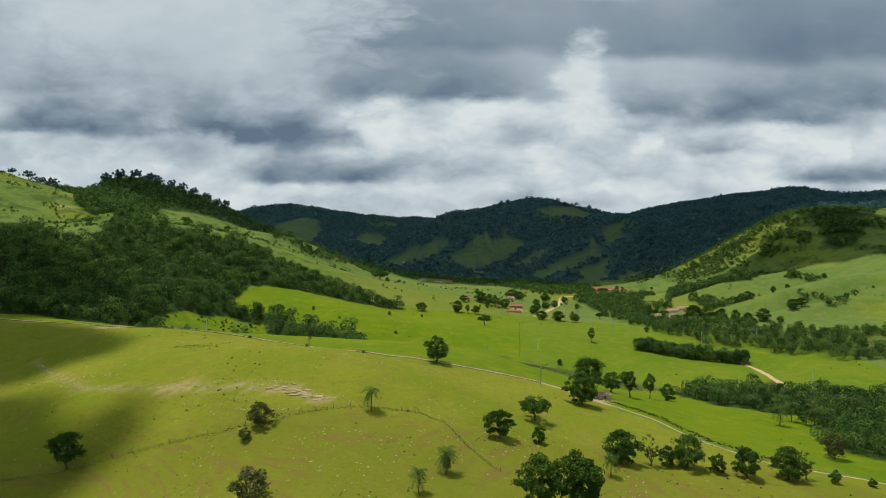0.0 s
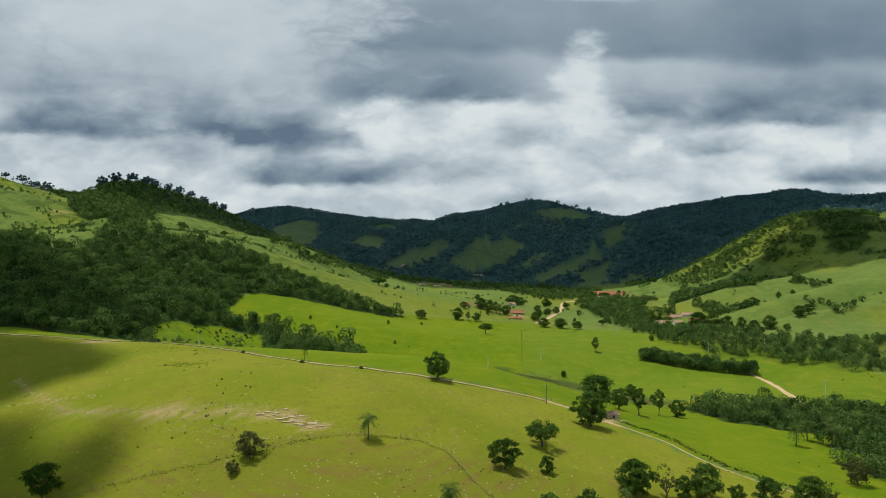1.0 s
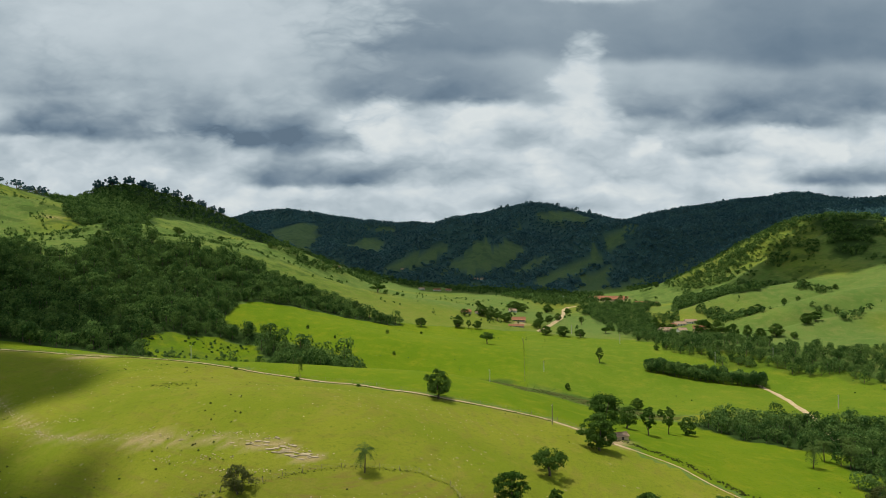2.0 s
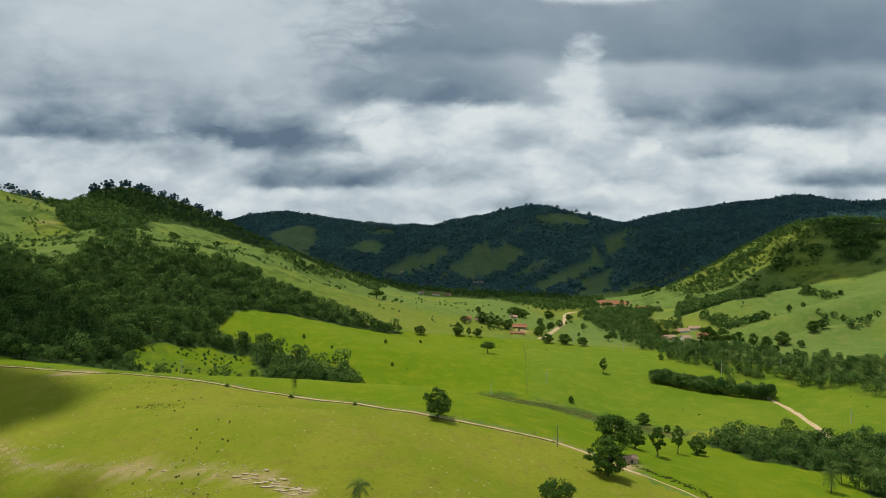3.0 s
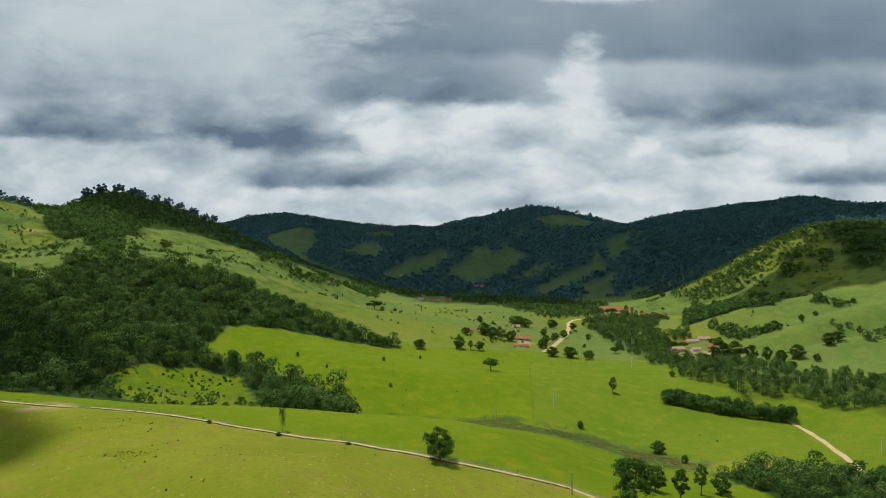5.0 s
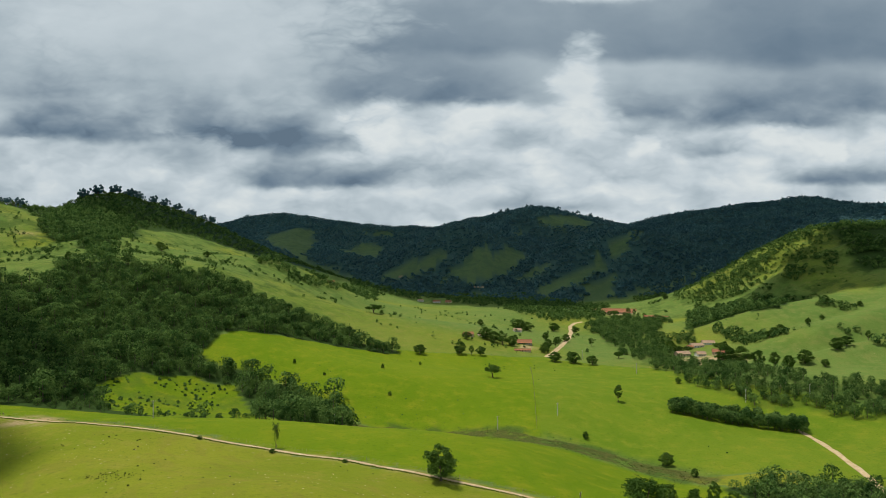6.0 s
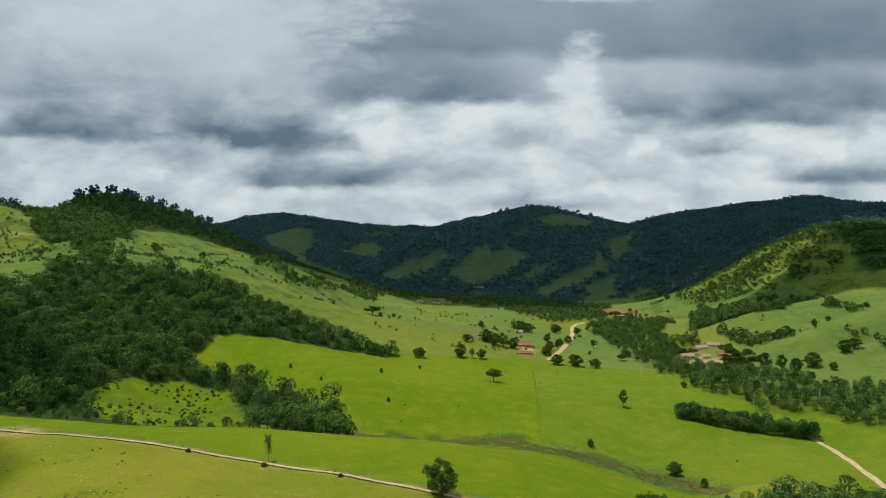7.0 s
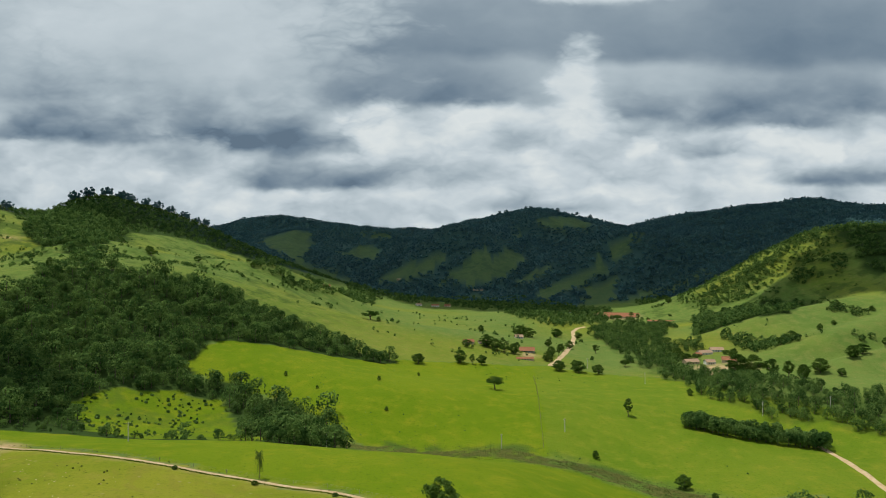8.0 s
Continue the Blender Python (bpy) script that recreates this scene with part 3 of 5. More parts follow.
make_road("road", ROAD, 1.5, "narrow pale dirt track along the pasture edge")
make_road("road", LOW_TRACK, 0.45, "faint rutted cart track below the pasture")
make_road("road", FARM_ROAD, 3.4, "straight pale orange dirt road across the lush field")
make_road("road", VALLEY_ROAD, 5.0, "winding pale orange dirt road to the farmstead")


# ---- trees ----
def tube(points, radii, sides=6):
    """A tapered limb along points: vertices and quads."""
    points = np.asarray(points, float)
    way = np.gradient(points, axis=0)
    way /= np.linalg.norm(way, axis=1)[:, None] + 1e-9
    ref = np.where(np.abs(way[:, 2:3]) > 0.9, [[1.0, 0, 0]], [[0, 0, 1.0]])
    u = np.cross(way, ref)
    u /= np.linalg.norm(u, axis=1)[:, None] + 1e-9
    w = np.cross(way, u)
    ang = np.arange(sides) * 2 * math.pi / sides
    ring = points[:, None] + np.asarray(radii)[:, None, None] * (np.cos(ang)[None, :, None] * u[:, None] + np.sin(ang)[None, :, None] * w[:, None])
    n = len(points)
    i, j = np.meshgrid(np.arange(sides), np.arange(n - 1))
    a, b = (j * sides + i).ravel(), (j * sides + (i + 1) % sides).ravel()
    return ring.reshape(-1, 3), np.stack([a, b, b + sides, a + sides], 1)


def leaves(rng, centres, outward, size, jitter=0.38, long=1.45):
    """Leaf sprays: one bent quad at each centre, facing roughly outward."""
    n = len(centres)
    normal = outward + jitter * rng.normal(size=(n, 3))
    normal /= np.linalg.norm(normal, axis=1)[:, None] + 1e-9
    u = np.cross(normal, rng.normal(size=(n, 3)))
    u /= np.linalg.norm(u, axis=1)[:, None] + 1e-9
    w = np.cross(normal, u)
    s = size * rng.uniform(0.6, 1.35, (n, 1))
    a, b = u * s * long * 0.5, w * s * 0.5
    bend = normal * s * 0.22
    v = np.stack([centres - a - bend, centres - b * rng.uniform(0.6, 1.2, (n, 1)) + bend, centres + a - bend, centres + b * rng.uniform(0.6, 1.2, (n, 1)) + bend], 1)
    return v.reshape(-1, 3), np.arange(4 * n).reshape(-1, 4)


def crown(rng, tall, wide, base, lobes, per_lobe, leaf, flat=0.75):
    """A crown of leaf sprays on uneven lobes round a core. tall: top; base: underside."""
    mid, half = (tall + base) / 2, (tall - base) / 2
    cs, outs = [], []
    middles = []
    for k in range(lobes):
        a, b = rng.uniform(0, 2 * math.pi), rng.uniform(-0.95, 0.95)
        ring = math.sqrt(max(0, 1 - (0.75 * b * b if b < 0 else b * b))) * rng.uniform(0.45, 0.80)
        c = np.array([math.cos(a) * ring * wide / 2, math.sin(a) * ring * wide / 2, mid + b * half * 0.70])
        r = wide * rng.uniform(0.17, 0.28) * (1.25 if lobes == 6 else 1.0)
        middles.append(c)
        d = rng.normal(size=(per_lobe, 3))
        d[:, 2] = d[:, 2] * 0.9 + 0.25
        d /= np.linalg.norm(d, axis=1)[:, None]
        shell = rng.uniform(0.62, 1.08, (per_lobe, 1))
        cs.append(c + d * shell * r * [1, 1, flat])
        outs.append(d)
    v, q = leaves(rng, np.concatenate(cs), np.concatenate(outs), leaf, 0.2)
    return v, q, middles


def joined(pieces):
    vs, qs, ix, n = [], [], [], 0
    for v, q, m in pieces:
        vs.append(v)
        qs.append(np.asarray(q) + n)
        ix.append(np.full(len(q), m))
        n += len(v)
    return np.concatenate(vs), np.concatenate(qs), np.concatenate(ix)


def wood_tree(rng, tall, wide, lobes, per_lobe, leaf, trunk=True):
    """One woodland tree as arrays: a domed crown with smaller domes on it (0), and a trunk (1)."""
    base = tall * 0.10
    n = lobes * per_lobe
    d = rng.normal(size=(n // 2, 3))
    d[:, 2] = d[:, 2] * 0.8 + 0.35
    d /= np.linalg.norm(d, axis=1)[:, None]
    mid = base + (tall - base) * 0.45
    dome = d * [wide * 0.42, wide * 0.42, (tall - base) * 0.45] * rng.uniform(0.85, 1.05, (n // 2, 1)) + [0, 0, mid]
    v, q = leaves(rng, dome, d, leaf, 0.2)
    v2, q2, _ = crown(rng, tall, wide, base, lobes, max(4, per_lobe // 2), leaf * 0.9)
    pieces = [(v, q, 0), (v2, q2, 0)]
    if trunk:
        tv, tq = tube([(0, 0, -1.0), (0.1, 0, tall * 0.3), (0.2, 0.1, tall * 0.6)], [0.3, 0.22, 0.1], 4)
        pieces.append((tv, tq, 1))
    return joined(pieces)


def scatter(rng, outline, spacing, wobble=8.0, holes=()):
    """Places in an outline, on a jittered grid."""
    xs, ys = [p[0] for p in outline], [p[1] for p in outline]
    x, y = np.meshgrid(np.arange(min(xs) - 10, max(xs) + 10, spacing), np.arange(min(ys) - 10, max(ys) + 10, spacing))
    x, y = x.ravel(), y.ravel()
    x, y = x + rng.uniform(-0.5, 0.5, len(x)) * spacing, y + rng.uniform(-0.5, 0.5, len(y)) * spacing
    rx, ry = ragged(x, y, wobble)
    keep = inside(outline, rx, ry)
    for h in holes:
        keep &= ~inside(h, rx, ry)
    return x[keep], y[keep]


def facing(x, y):
    """Slopes that lie open to the valley: the far sides of the ridges stay bare."""
    return height(x, y + 12.0) - height(x, y - 12.0) > -3.5


def plant(name, label, x, y, kinds, rng, low, high, mats, sink=0.3):
    """A wood as one object of kind stuff: many trees at the places x, y."""
    z = height(x, y)
    which = rng.integers(0, len(kinds), len(x))
    vs, qs, ix, n = [], [], [], 0
    for k, (kv, kq, km) in enumerate(kinds):
        at = np.where(which == k)[0]
        if not len(at):
            continue
        a, s = rng.uniform(0, 2 * math.pi, len(at)), rng.uniform(low, high, len(at))
        st = s * rng.uniform(0.85, 1.2, len(at))
        c, d = np.cos(a) * s, np.sin(a) * s
        px = c[:, None] * kv[None, :, 0] - d[:, None] * kv[None, :, 1] + x[at][:, None]
        py = d[:, None] * kv[None, :, 0] + c[:, None] * kv[None, :, 1] + y[at][:, None]
        pz = st[:, None] * kv[None, :, 2] + z[at][:, None] - sink
        vs.append(np.stack([px, py, pz], 2).reshape(-1, 3))
        qs.append((kq[None] + (np.arange(len(at)) * len(kv))[:, None, None] + n).reshape(-1, 4))
        ix.append(np.tile(km, len(at)))
        n += len(at) * len(kv)
    me = mesh_from(name, np.concatenate(vs), np.concatenate(qs), mats, np.concatenate(ix))
    return tagged(new(name, me), label, "woodland", kind="stuff")


rng = np.random.default_rng(5)
NEAR_KINDS = [wood_tree(rng, rng.uniform(6.5, 13.0), rng.uniform(6.0, 12.5), 6, 32, 1.0) for _ in range(10)]
MID_KINDS = [wood_tree(rng, rng.uniform(7, 10), rng.uniform(6, 9.5), 5, 8, 1.8, False) for _ in range(6)]
FAR_KINDS = [wood_tree(rng, rng.uniform(5.5, 8.0), rng.uniform(12, 15.5), 2, 5, 4.0, False) for _ in range(5)]

x, y = scatter(rng, WOODS_LEFT, 7.3, holes=(CLEARING,))
keep = x > -0.76 * y - 25
x, y = x[keep], y[keep]
front = inside([(-205, 380), (-205, 425), (-175, 416), (-145, 407), (-110, 410), (-95, 420), (-95, 380)], x, y)
plant("woodland", "low young trees at the forest's lower edge", x[front], y[front], NEAR_KINDS, rng, 0.25, 0.55, [LEAF_WOOD, BARK])
x, y = x[~front], y[~front]
plant("woodland", "dense dark green native forest covering the hillside", x, y, NEAR_KINDS, rng, 0.5, 1.35, [LEAF_WOOD, BARK])
x, y = scatter(rng, WOODS_RIVER, 7.0, holes=(FARM_YARD, RIVER_MEADOW))
keep = 0.8 * lattice(x, y, 45, 43) + 0.7 * lattice(x, y, 17, 44) < 0.55
x, y = x[keep], y[keep]
plant("woodland", "dense riverside trees along the valley stream", x, y, NEAR_KINDS, rng, 0.5, 0.88, [LEAF_WOOD, BARK])
x, y = scatter(rng, WOODS_BROOK, 6.2)
keep = 0.7 * lattice(x, y, 26, 47) + 0.6 * lattice(x, y, 11, 48) < 0.30 + 0.6 * np.clip((x - 165) / 40, 0, 1)
x, y = x[keep], y[keep]
plant("woodland", "dense green trees along the brook below the pasture", x, y, NEAR_KINDS, rng, 0.5, 0.95, [LEAF_WOOD, BARK])
x, y = scatter(rng, WOODS_RIDGE, 9.0, 20)
plant("woodland", "dark forest on the hill's crest and flank", x, y, MID_KINDS, rng, 0.5, 1.1, [LEAF_WOOD, BARK])

for outline, gap, label in ((WOODS_RIGHT, 11.0, "dark forest on the valley's long side ridge"), (WOODS_FRONT, 7.0, "wood on the hill's steep front"), (WOODS_CLUMP, 7.0, "dense wood on the upper hillside"), (WOODS_STRIP, 7.0, "strip of trees along a side brook")):
    x, y = scatter(rng, outline, gap, 20 if gap > 8 else 8)
    keep = facing(x, y) if outline is WOODS_RIGHT else lattice(x, y, 19, 49) < (0.25 if outline is WOODS_CLUMP else 0.7)
    x, y = x[keep], y[keep]
    plant("woodland", label, x, y, FAR_KINDS if outline is WOODS_RIGHT else MID_KINDS, rng, 0.6, 1.3, [LEAF_HAZED if outline is WOODS_RIGHT else LEAF_WOOD, BARK])

# thinner growth: trees and shrubs strewn over the hillsides and round the village
for outline, gap, limit, low, high, label in (
        (WOODS_VILLAGE, 10.0, 0.60, 0.5, 1.3, "trees round the far village and along its lanes"),
        (SLOPE_RIGHT, 6.0, -0.10, 0.15, 0.8, "trees and shrubs strewn over the grassy hillside"),
        (HILL_BELT, 6.5, 0.85, 0.4, 1.2, "open woodland belt below the shaded ridge"), (HILL_FOOT, 8.0, 0.55, 0.4, 1.1, "trees at the foot of the long ridge"),
        (HILL_GROVE, 6.5, 0.65, 0.5, 1.15, "grove in a fold of the hillside"), *((g, 6.0, 0.9, 0.5, 1.15, "small grove of dark trees in the hill pasture") for g in PASTURE_GROVES),
        (RIDGE_LANE, 8.0, 0.4, 0.4, 1.2, "trees along the lane below the ridge"),
        (SLOPE_LEFT, 7.5, -0.75, 0.15, 0.7, "shrubs and small trees strewn over the steep pasture")):
    x, y = scatter(rng, outline, gap, 15)
    keep = 0.8 * lattice(x, y, 70, 41) + 0.8 * lattice(x, y, 24, 42) < limit
    for other in WOODLANDS:
        keep &= ~inside(other, x, y)
    keep &= np.hypot(x - 318, (y - 1150) * 0.6) > 48
    plant("woodland", label, x[keep], y[keep], MID_KINDS, rng, low, high, [LEAF_WOOD, BARK])

# shrubs dotted over the open hillsides
DOTS = [wood_tree(rng, rng.uniform(7, 9), rng.uniform(7, 10), 3, 8, 2.4, False) for _ in range(4)]
for outline, gap, limit, label in (
        (SLOPE_LEFT, 6.5, -0.55, "low shrubs dotted over the steep pasture"),
        ([(300, 860), (360, 1010), (480, 1020), (640, 900), (560, 640), (420, 690), (330, 760)], 9.0, -0.75, "bushes dotted over the smooth hill pasture"),
        ([(-260, 860), (-90, 760), (-30, 660), (130, 700), (280, 800), (270, 1040), (60, 1100), (-180, 1050)], 13.0, -0.55, "bushes scattered over the valley pasture")):
    x, y = scatter(rng, outline, gap, 12)
    keep = 0.7 * lattice(x, y, 60, 45) + 0.9 * lattice(x, y, 15, 46) < limit
    for other in WOODLANDS:
        keep &= ~inside(other, x, y)
    plant("shrubs", label, x[keep], y[keep], DOTS, rng, 0.10, 0.55, [LEAF_WOOD, BARK])

# far mountains
x, y = np.meshgrid(np.arange(-1700, 2100, 16.0), np.arange(1400, 3300, 16.0))
x, y = x.ravel() + rng.uniform(-6, 6, x.size), y.ravel() + rng.uniform(-6, 6, y.size)
keep = far_wood(x, y) & facing(x, y) & (np.abs(x) < 0.72 * y + 40) & ~inside(WOODS_RIGHT, x, y) & ~inside(WOODS_RIDGE, x, y)
plant("woodland", "far mountain forest in deep cloud shade", x[keep], y[keep], FAR_KINDS, rng, 0.95, 1.5, [LEAF_HAZED, BARK])


# ---- clouds overhead: they throw the shade on the near pasture, the wooded crest and the far mountains ----
CLOUD_BASE = 1750.0


def make_vapour():
    """Cloud: white, and it lets part of the daylight through."""
    m, g = material("cloud_vapour")
    white = g.mix(g.noise(place(g), 0.01, 3.0), rgb(0.86, 0.87, 0.89), rgb(0.93, 0.94, 0.95))
    return finish(m, g, white, 1.0, translucent=0.75)


CLOUD_WHITE = make_vapour()
SHADE_NEAR = [(-320, 300), (-265, 385), (-200, 350), (-165, 312), (-138, 292), (-140, 272), (-175, 272), (-320, 268)]
SHADE_LOW = [(-320, 255), (-180, 248), (-130, 228), (-100, 214), (-92, 200), (-112, 180), (-140, 172), (-320, 165)]
SHADE_WOOD = [(-420, 372), (-225, 374), (-200, 400), (-200, 430), (-208, 455), (-228, 482), (-258, 500), (-290, 512), (-330, 518), (-420, 520)]
SHADE_FAR = [(-760, 1120), (-560, 1130), (-440, 1190), (-330, 1260), (-200, 1345), (-60, 1325), (50, 1300), (120, 1225), (250, 1240), (330, 1340), (420, 1390), (520, 1290), (620, 1225), (740, 1200), (900, 1330), (1500, 1500), (2000, 2300), (1900, 3450), (-1500, 3450), (-1200, 2000)]


def make_cloud(outline, cell, thick):
    """A flat-based lumpy cloud that stands between the sun and the given stretch of land."""
    up = CLOUD_BASE / SUN.z
    x0, x1 = min(p[0] for p in outline) - 3 * cell, max(p[0] for p in outline) + 3 * cell
    y0, y1 = min(p[1] for p in outline) - 3 * cell, max(p[1] for p in outline) + 3 * cell
    gx, gy = np.meshgrid(np.arange(x0, x1, cell), np.arange(y0, y1, cell))
    rx, ry = ragged(gx, gy, cell * 1.6)
    full = inside(outline, rx, ry)
    deep = full.astype(float)
    for _ in range(6):
        deep[1:-1, 1:-1] = full[1:-1, 1:-1] * (deep[1:-1, 1:-1] * 2 + deep[:-2, 1:-1] + deep[2:, 1:-1] + deep[1:-1, :-2] + deep[1:-1, 2:]) / 6
    lump = 1 + 0.5 * lattice(gx, gy, cell * 3, 51) + 0.3 * lattice(gx, gy, cell * 1.7, 52)
    top = CLOUD_BASE + thick * deep * lump
    base = CLOUD_BASE - 0.12 * thick * deep * lump
    px, py = gx + SUN.x * up, gy + SUN.y * up
    rows, cols = gx.shape
    n = rows * cols
    verts = np.concatenate([np.stack([px, py, top], 2).reshape(-1, 3), np.stack([px, py, base], 2).reshape(-1, 3)])
    i, j = np.meshgrid(np.arange(cols - 1), np.arange(rows - 1))
    a = (j * cols + i).ravel()
    keep = full.ravel()[a] | full.ravel()[a + 1] | full.ravel()[a + cols] | full.ravel()[a + cols + 1]
    a = a[keep]
    quads = np.concatenate([np.stack([a, a + 1, a + cols + 1, a + cols], 1), np.stack([a, a + cols, a + cols + 1, a + 1], 1) + n])
    me = mesh_from("cloud", verts, quads, [CLOUD_WHITE], smooth=True)
    return tagged(new("cloud", me), "flat-based white cumulus cloud drifting over the valley", "cloud", kind="structure")


make_cloud(SHADE_NEAR, 7.0, 60)
make_cloud(SHADE_LOW, 7.0, 60)
make_cloud(SHADE_WOOD, 8.0, 60)
make_cloud(SHADE_FAR, 34.0, 220)
make_cloud([(590, 1085), (690, 1120), (820, 1100), (860, 900), (720, 860), (560, 890), (500, 930), (470, 980), (480, 1015), (540, 1030)], 14.0, 80)


# ---- single trees: trunk, limbs and crown ----
def part(name, me, parent, label=""):
    ob = new(name, me)
    ob.parent = parent
    return tagged(ob, label)


def empty(name, x=0.0, y=0.0, z=0.0, turn=0.0, size=1.0):
    ob = new(name)
    ob.empty_display_size = 0.3
    ob.matrix_world = pose(x, y, z, 0, 0, turn) @ Matrix.Diagonal((size, size, size, 1))
    return ob


def grow(name, seed, tall, wide, base, clumps, per_clump, leaf, mat, thick=0.35, spread=1.0, gaps=0.25, limbs=6):
    """A broad-leaved tree standing at the origin: trunk, forking limbs, and a crown of separate leaf clumps on an uneven dome.
    base: underside of the crown; spread: below 1 a rounder crown, above 1 a flatter one; gaps: how much of the dome stays open."""
    r = np.random.default_rng(seed)
    ob = empty(name)
    half, mid = (tall - base) / 2, (tall + base) / 2
    # the dome's reach differs from side to side
    phase = r.uniform(0, 6.28, 4)
    tips, k = [], 0
    while len(tips) < clumps:
        k += 1
        a, up = k * 2.399 + r.uniform(-0.4, 0.4), r.uniform(-0.9, 1.0)
        open_side = math.sin(3 * a + phase[0]) * 0.5 + math.sin(2 * a + 4 * up + phase[1]) * 0.5
        if open_side > 1.0 - 2.0 * gaps * r.uniform(0.5, 1.5):
            continue
        reach = 1 + 0.20 * math.sin(2 * a + phase[2]) + 0.14 * math.sin(5 * a + phase[3]) + r.uniform(-0.12, 0.10)
        ring = max(0.12, 1 - abs(up) ** (2.0 * spread if up > 0 else 2.6)) ** 0.5 * reach * (0.42 + 0.58 * r.uniform(0, 1) ** 0.5)
        tips.append(np.array([math.cos(a) * ring * wide * 0.42, math.sin(a) * ring * wide * 0.42, mid + up * half * 0.84 + r.uniform(-0.06, 0.06) * tall]))
    cs, outs = [], []
    heart = np.array([0, 0, mid - half * 0.3])
    for c in tips:
        rad = wide * r.uniform(0.075, 0.135)
        n = int(per_clump * r.uniform(0.7, 1.3))
        d = r.normal(size=(n, 3))
        d[:, 2] = d[:, 2] * 0.8 + 0.35
        d /= np.linalg.norm(d, axis=1)[:, None]
        out = (c - heart) / (np.linalg.norm(c - heart) + 1e-6)
        cs.append(c + d * rad * r.uniform(0.35, 1.15, (n, 1)) * [1.15, 1.15, 0.72])
        outs.append(d * 0.7 + out * 0.5)
    v, q = leaves(r, np.concatenate(cs), np.concatenate(outs), leaf, 0.55)
    fork = np.array([r.uniform(-0.3, 0.3), r.uniform(-0.3, 0.3), max(base * 0.8, tall * 0.16)])
    tv, tq = tube([(0, 0, -0.8), (0.08, 0.04, fork[2] * 0.5), fork], [thick * 1.35, thick, thick * 0.8], 7)
    part("trunk", mesh_from("trunk", tv, tq, [BARK], smooth=True), ob)
    for c in tips[::max(1, len(tips) // limbs)][:limbs]:
        bend = fork * 0.5 + c * 0.5 + [0, 0, 0.06 * tall] + r.normal(size=3) * 0.25
        tv, tq = tube([fork - [0, 0, 0.3], bend, c], [thick * 0.55, thick * 0.32, 0.05], 5)
        part("limb", mesh_from("limb", tv, tq, [BARK], smooth=True), ob)
    part("crown", mesh_from("crown", v, q, [mat]), ob)
    return ob


def palm(seed, tall, fronds, reach, mat, skirt=0):
    """A palm: ringed slender trunk and arching feather fronds, each one a part."""
    r = np.random.default_rng(seed)
    ob = empty("palm_tree")
    hs = np.linspace(-0.5, tall, 12)
    tv, tq = tube(np.stack([0.15 * np.sin(hs * 0.4), 0.1 * np.cos(hs * 0.5), hs], 1), 0.20 - 0.07 * np.linspace(0, 1, 12) + 0.02 * (np.arange(12) % 2), 7)
    part("trunk", mesh_from("trunk", tv, tq, [BARK], smooth=True), ob)
    for k in range(fronds + skirt):
        a = k * 2.399 + r.uniform(-0.2, 0.2)
        droop = r.uniform(-0.25, 1.5) if k < fronds else r.uniform(-1.6, -1.0)
        s = np.linspace(0, 1, 15)
        out = reach * (s * 0.95 if k < fronds else s * 0.35) * r.uniform(0.85, 1.1)
        up = tall + (reach * (1.0 * droop * s - 1.05 * s ** 2.2) if k < fronds else -reach * 1.1 * s)
        spine = np.stack([out * math.cos(a), out * math.sin(a), up], 1)
        side = np.array([-math.sin(a), math.cos(a), 0.0])
        vs = []
        qs = []
        for i in range(1, 15):
            w = reach * 0.30 * math.sin(math.pi * (0.10 + 0.80 * i / 15))
            for sgn in (-1, 1):
                n = len(vs)
                p, p2 = spine[i - 1], spine[i] * 0.55 + spine[i - 1] * 0.45
                tip = p * 0.35 + p2 * 0.65 + side * sgn * w + np.array([0, 0, -0.45 * w]) + r.normal(size=3) * 0.06
                vs += [p, p2, tip + (p2 - p) * 0.35, tip]
                qs.append((n, n + 1, n + 2, n + 3))
        part("frond", mesh_from("frond", np.array(vs), np.array(qs), [mat]), ob)
    return ob


KINDS = {
    "lone": grow("tree", 11, 13.4, 13.2, 1.2, 62, 56, 0.60, LEAF_TREE, 0.5, 1.0, 0.22),
    "round": grow("tree", 12, 9.4, 10.2, 0.9, 46, 52, 0.50, LEAF_TREE, 0.4, 0.9, 0.22),
    "umbrella": grow("tree", 13, 7.8, 12.0, 3.2, 46, 44, 0.52, LEAF_TREE, 0.4, 1.8, 0.22),
    "tall": grow("tree", 14, 17.5, 15.0, 3.2, 70, 50, 0.64, LEAF_TREE, 0.5, 0.9, 0.34, 9),
    "dense": grow("tree", 15, 13.2, 13.4, 0.2, 66, 52, 0.64, LEAF_TREE, 0.5, 1.0, 0.14),
    "slim": grow("tree", 16, 13.2, 8.0, 3.4, 40, 40, 0.55, LEAF_TREE, 0.3, 0.9, 0.30),
    "thin": grow("tree", 17, 9.0, 6.0, 1.6, 26, 16, 0.42, LEAF_DRY, 0.22, 0.8, 0.35, 9),
    "dry": grow("shrub", 18, 7.6, 8.6, 0.4, 44, 34, 0.40, LEAF_DRY, 0.25, 0.9, 0.30, 9),
    "bush": grow("shrub", 19, 5.0, 6.0, -0.1, 28, 40, 0.44, LEAF_TREE, 0.15, 1.0, 0.2),
    "far_flat": grow("tree", 20, 8.0, 11.0, 3.0, 22, 14, 1.15, LEAF_HAZED, 0.4, 1.8, 0.2, 3),
    "far_slim": grow("tree", 21, 13.0, 8.0, 4.0, 20, 14, 1.05, LEAF_HAZED, 0.35, 0.9, 0.25, 3),
}
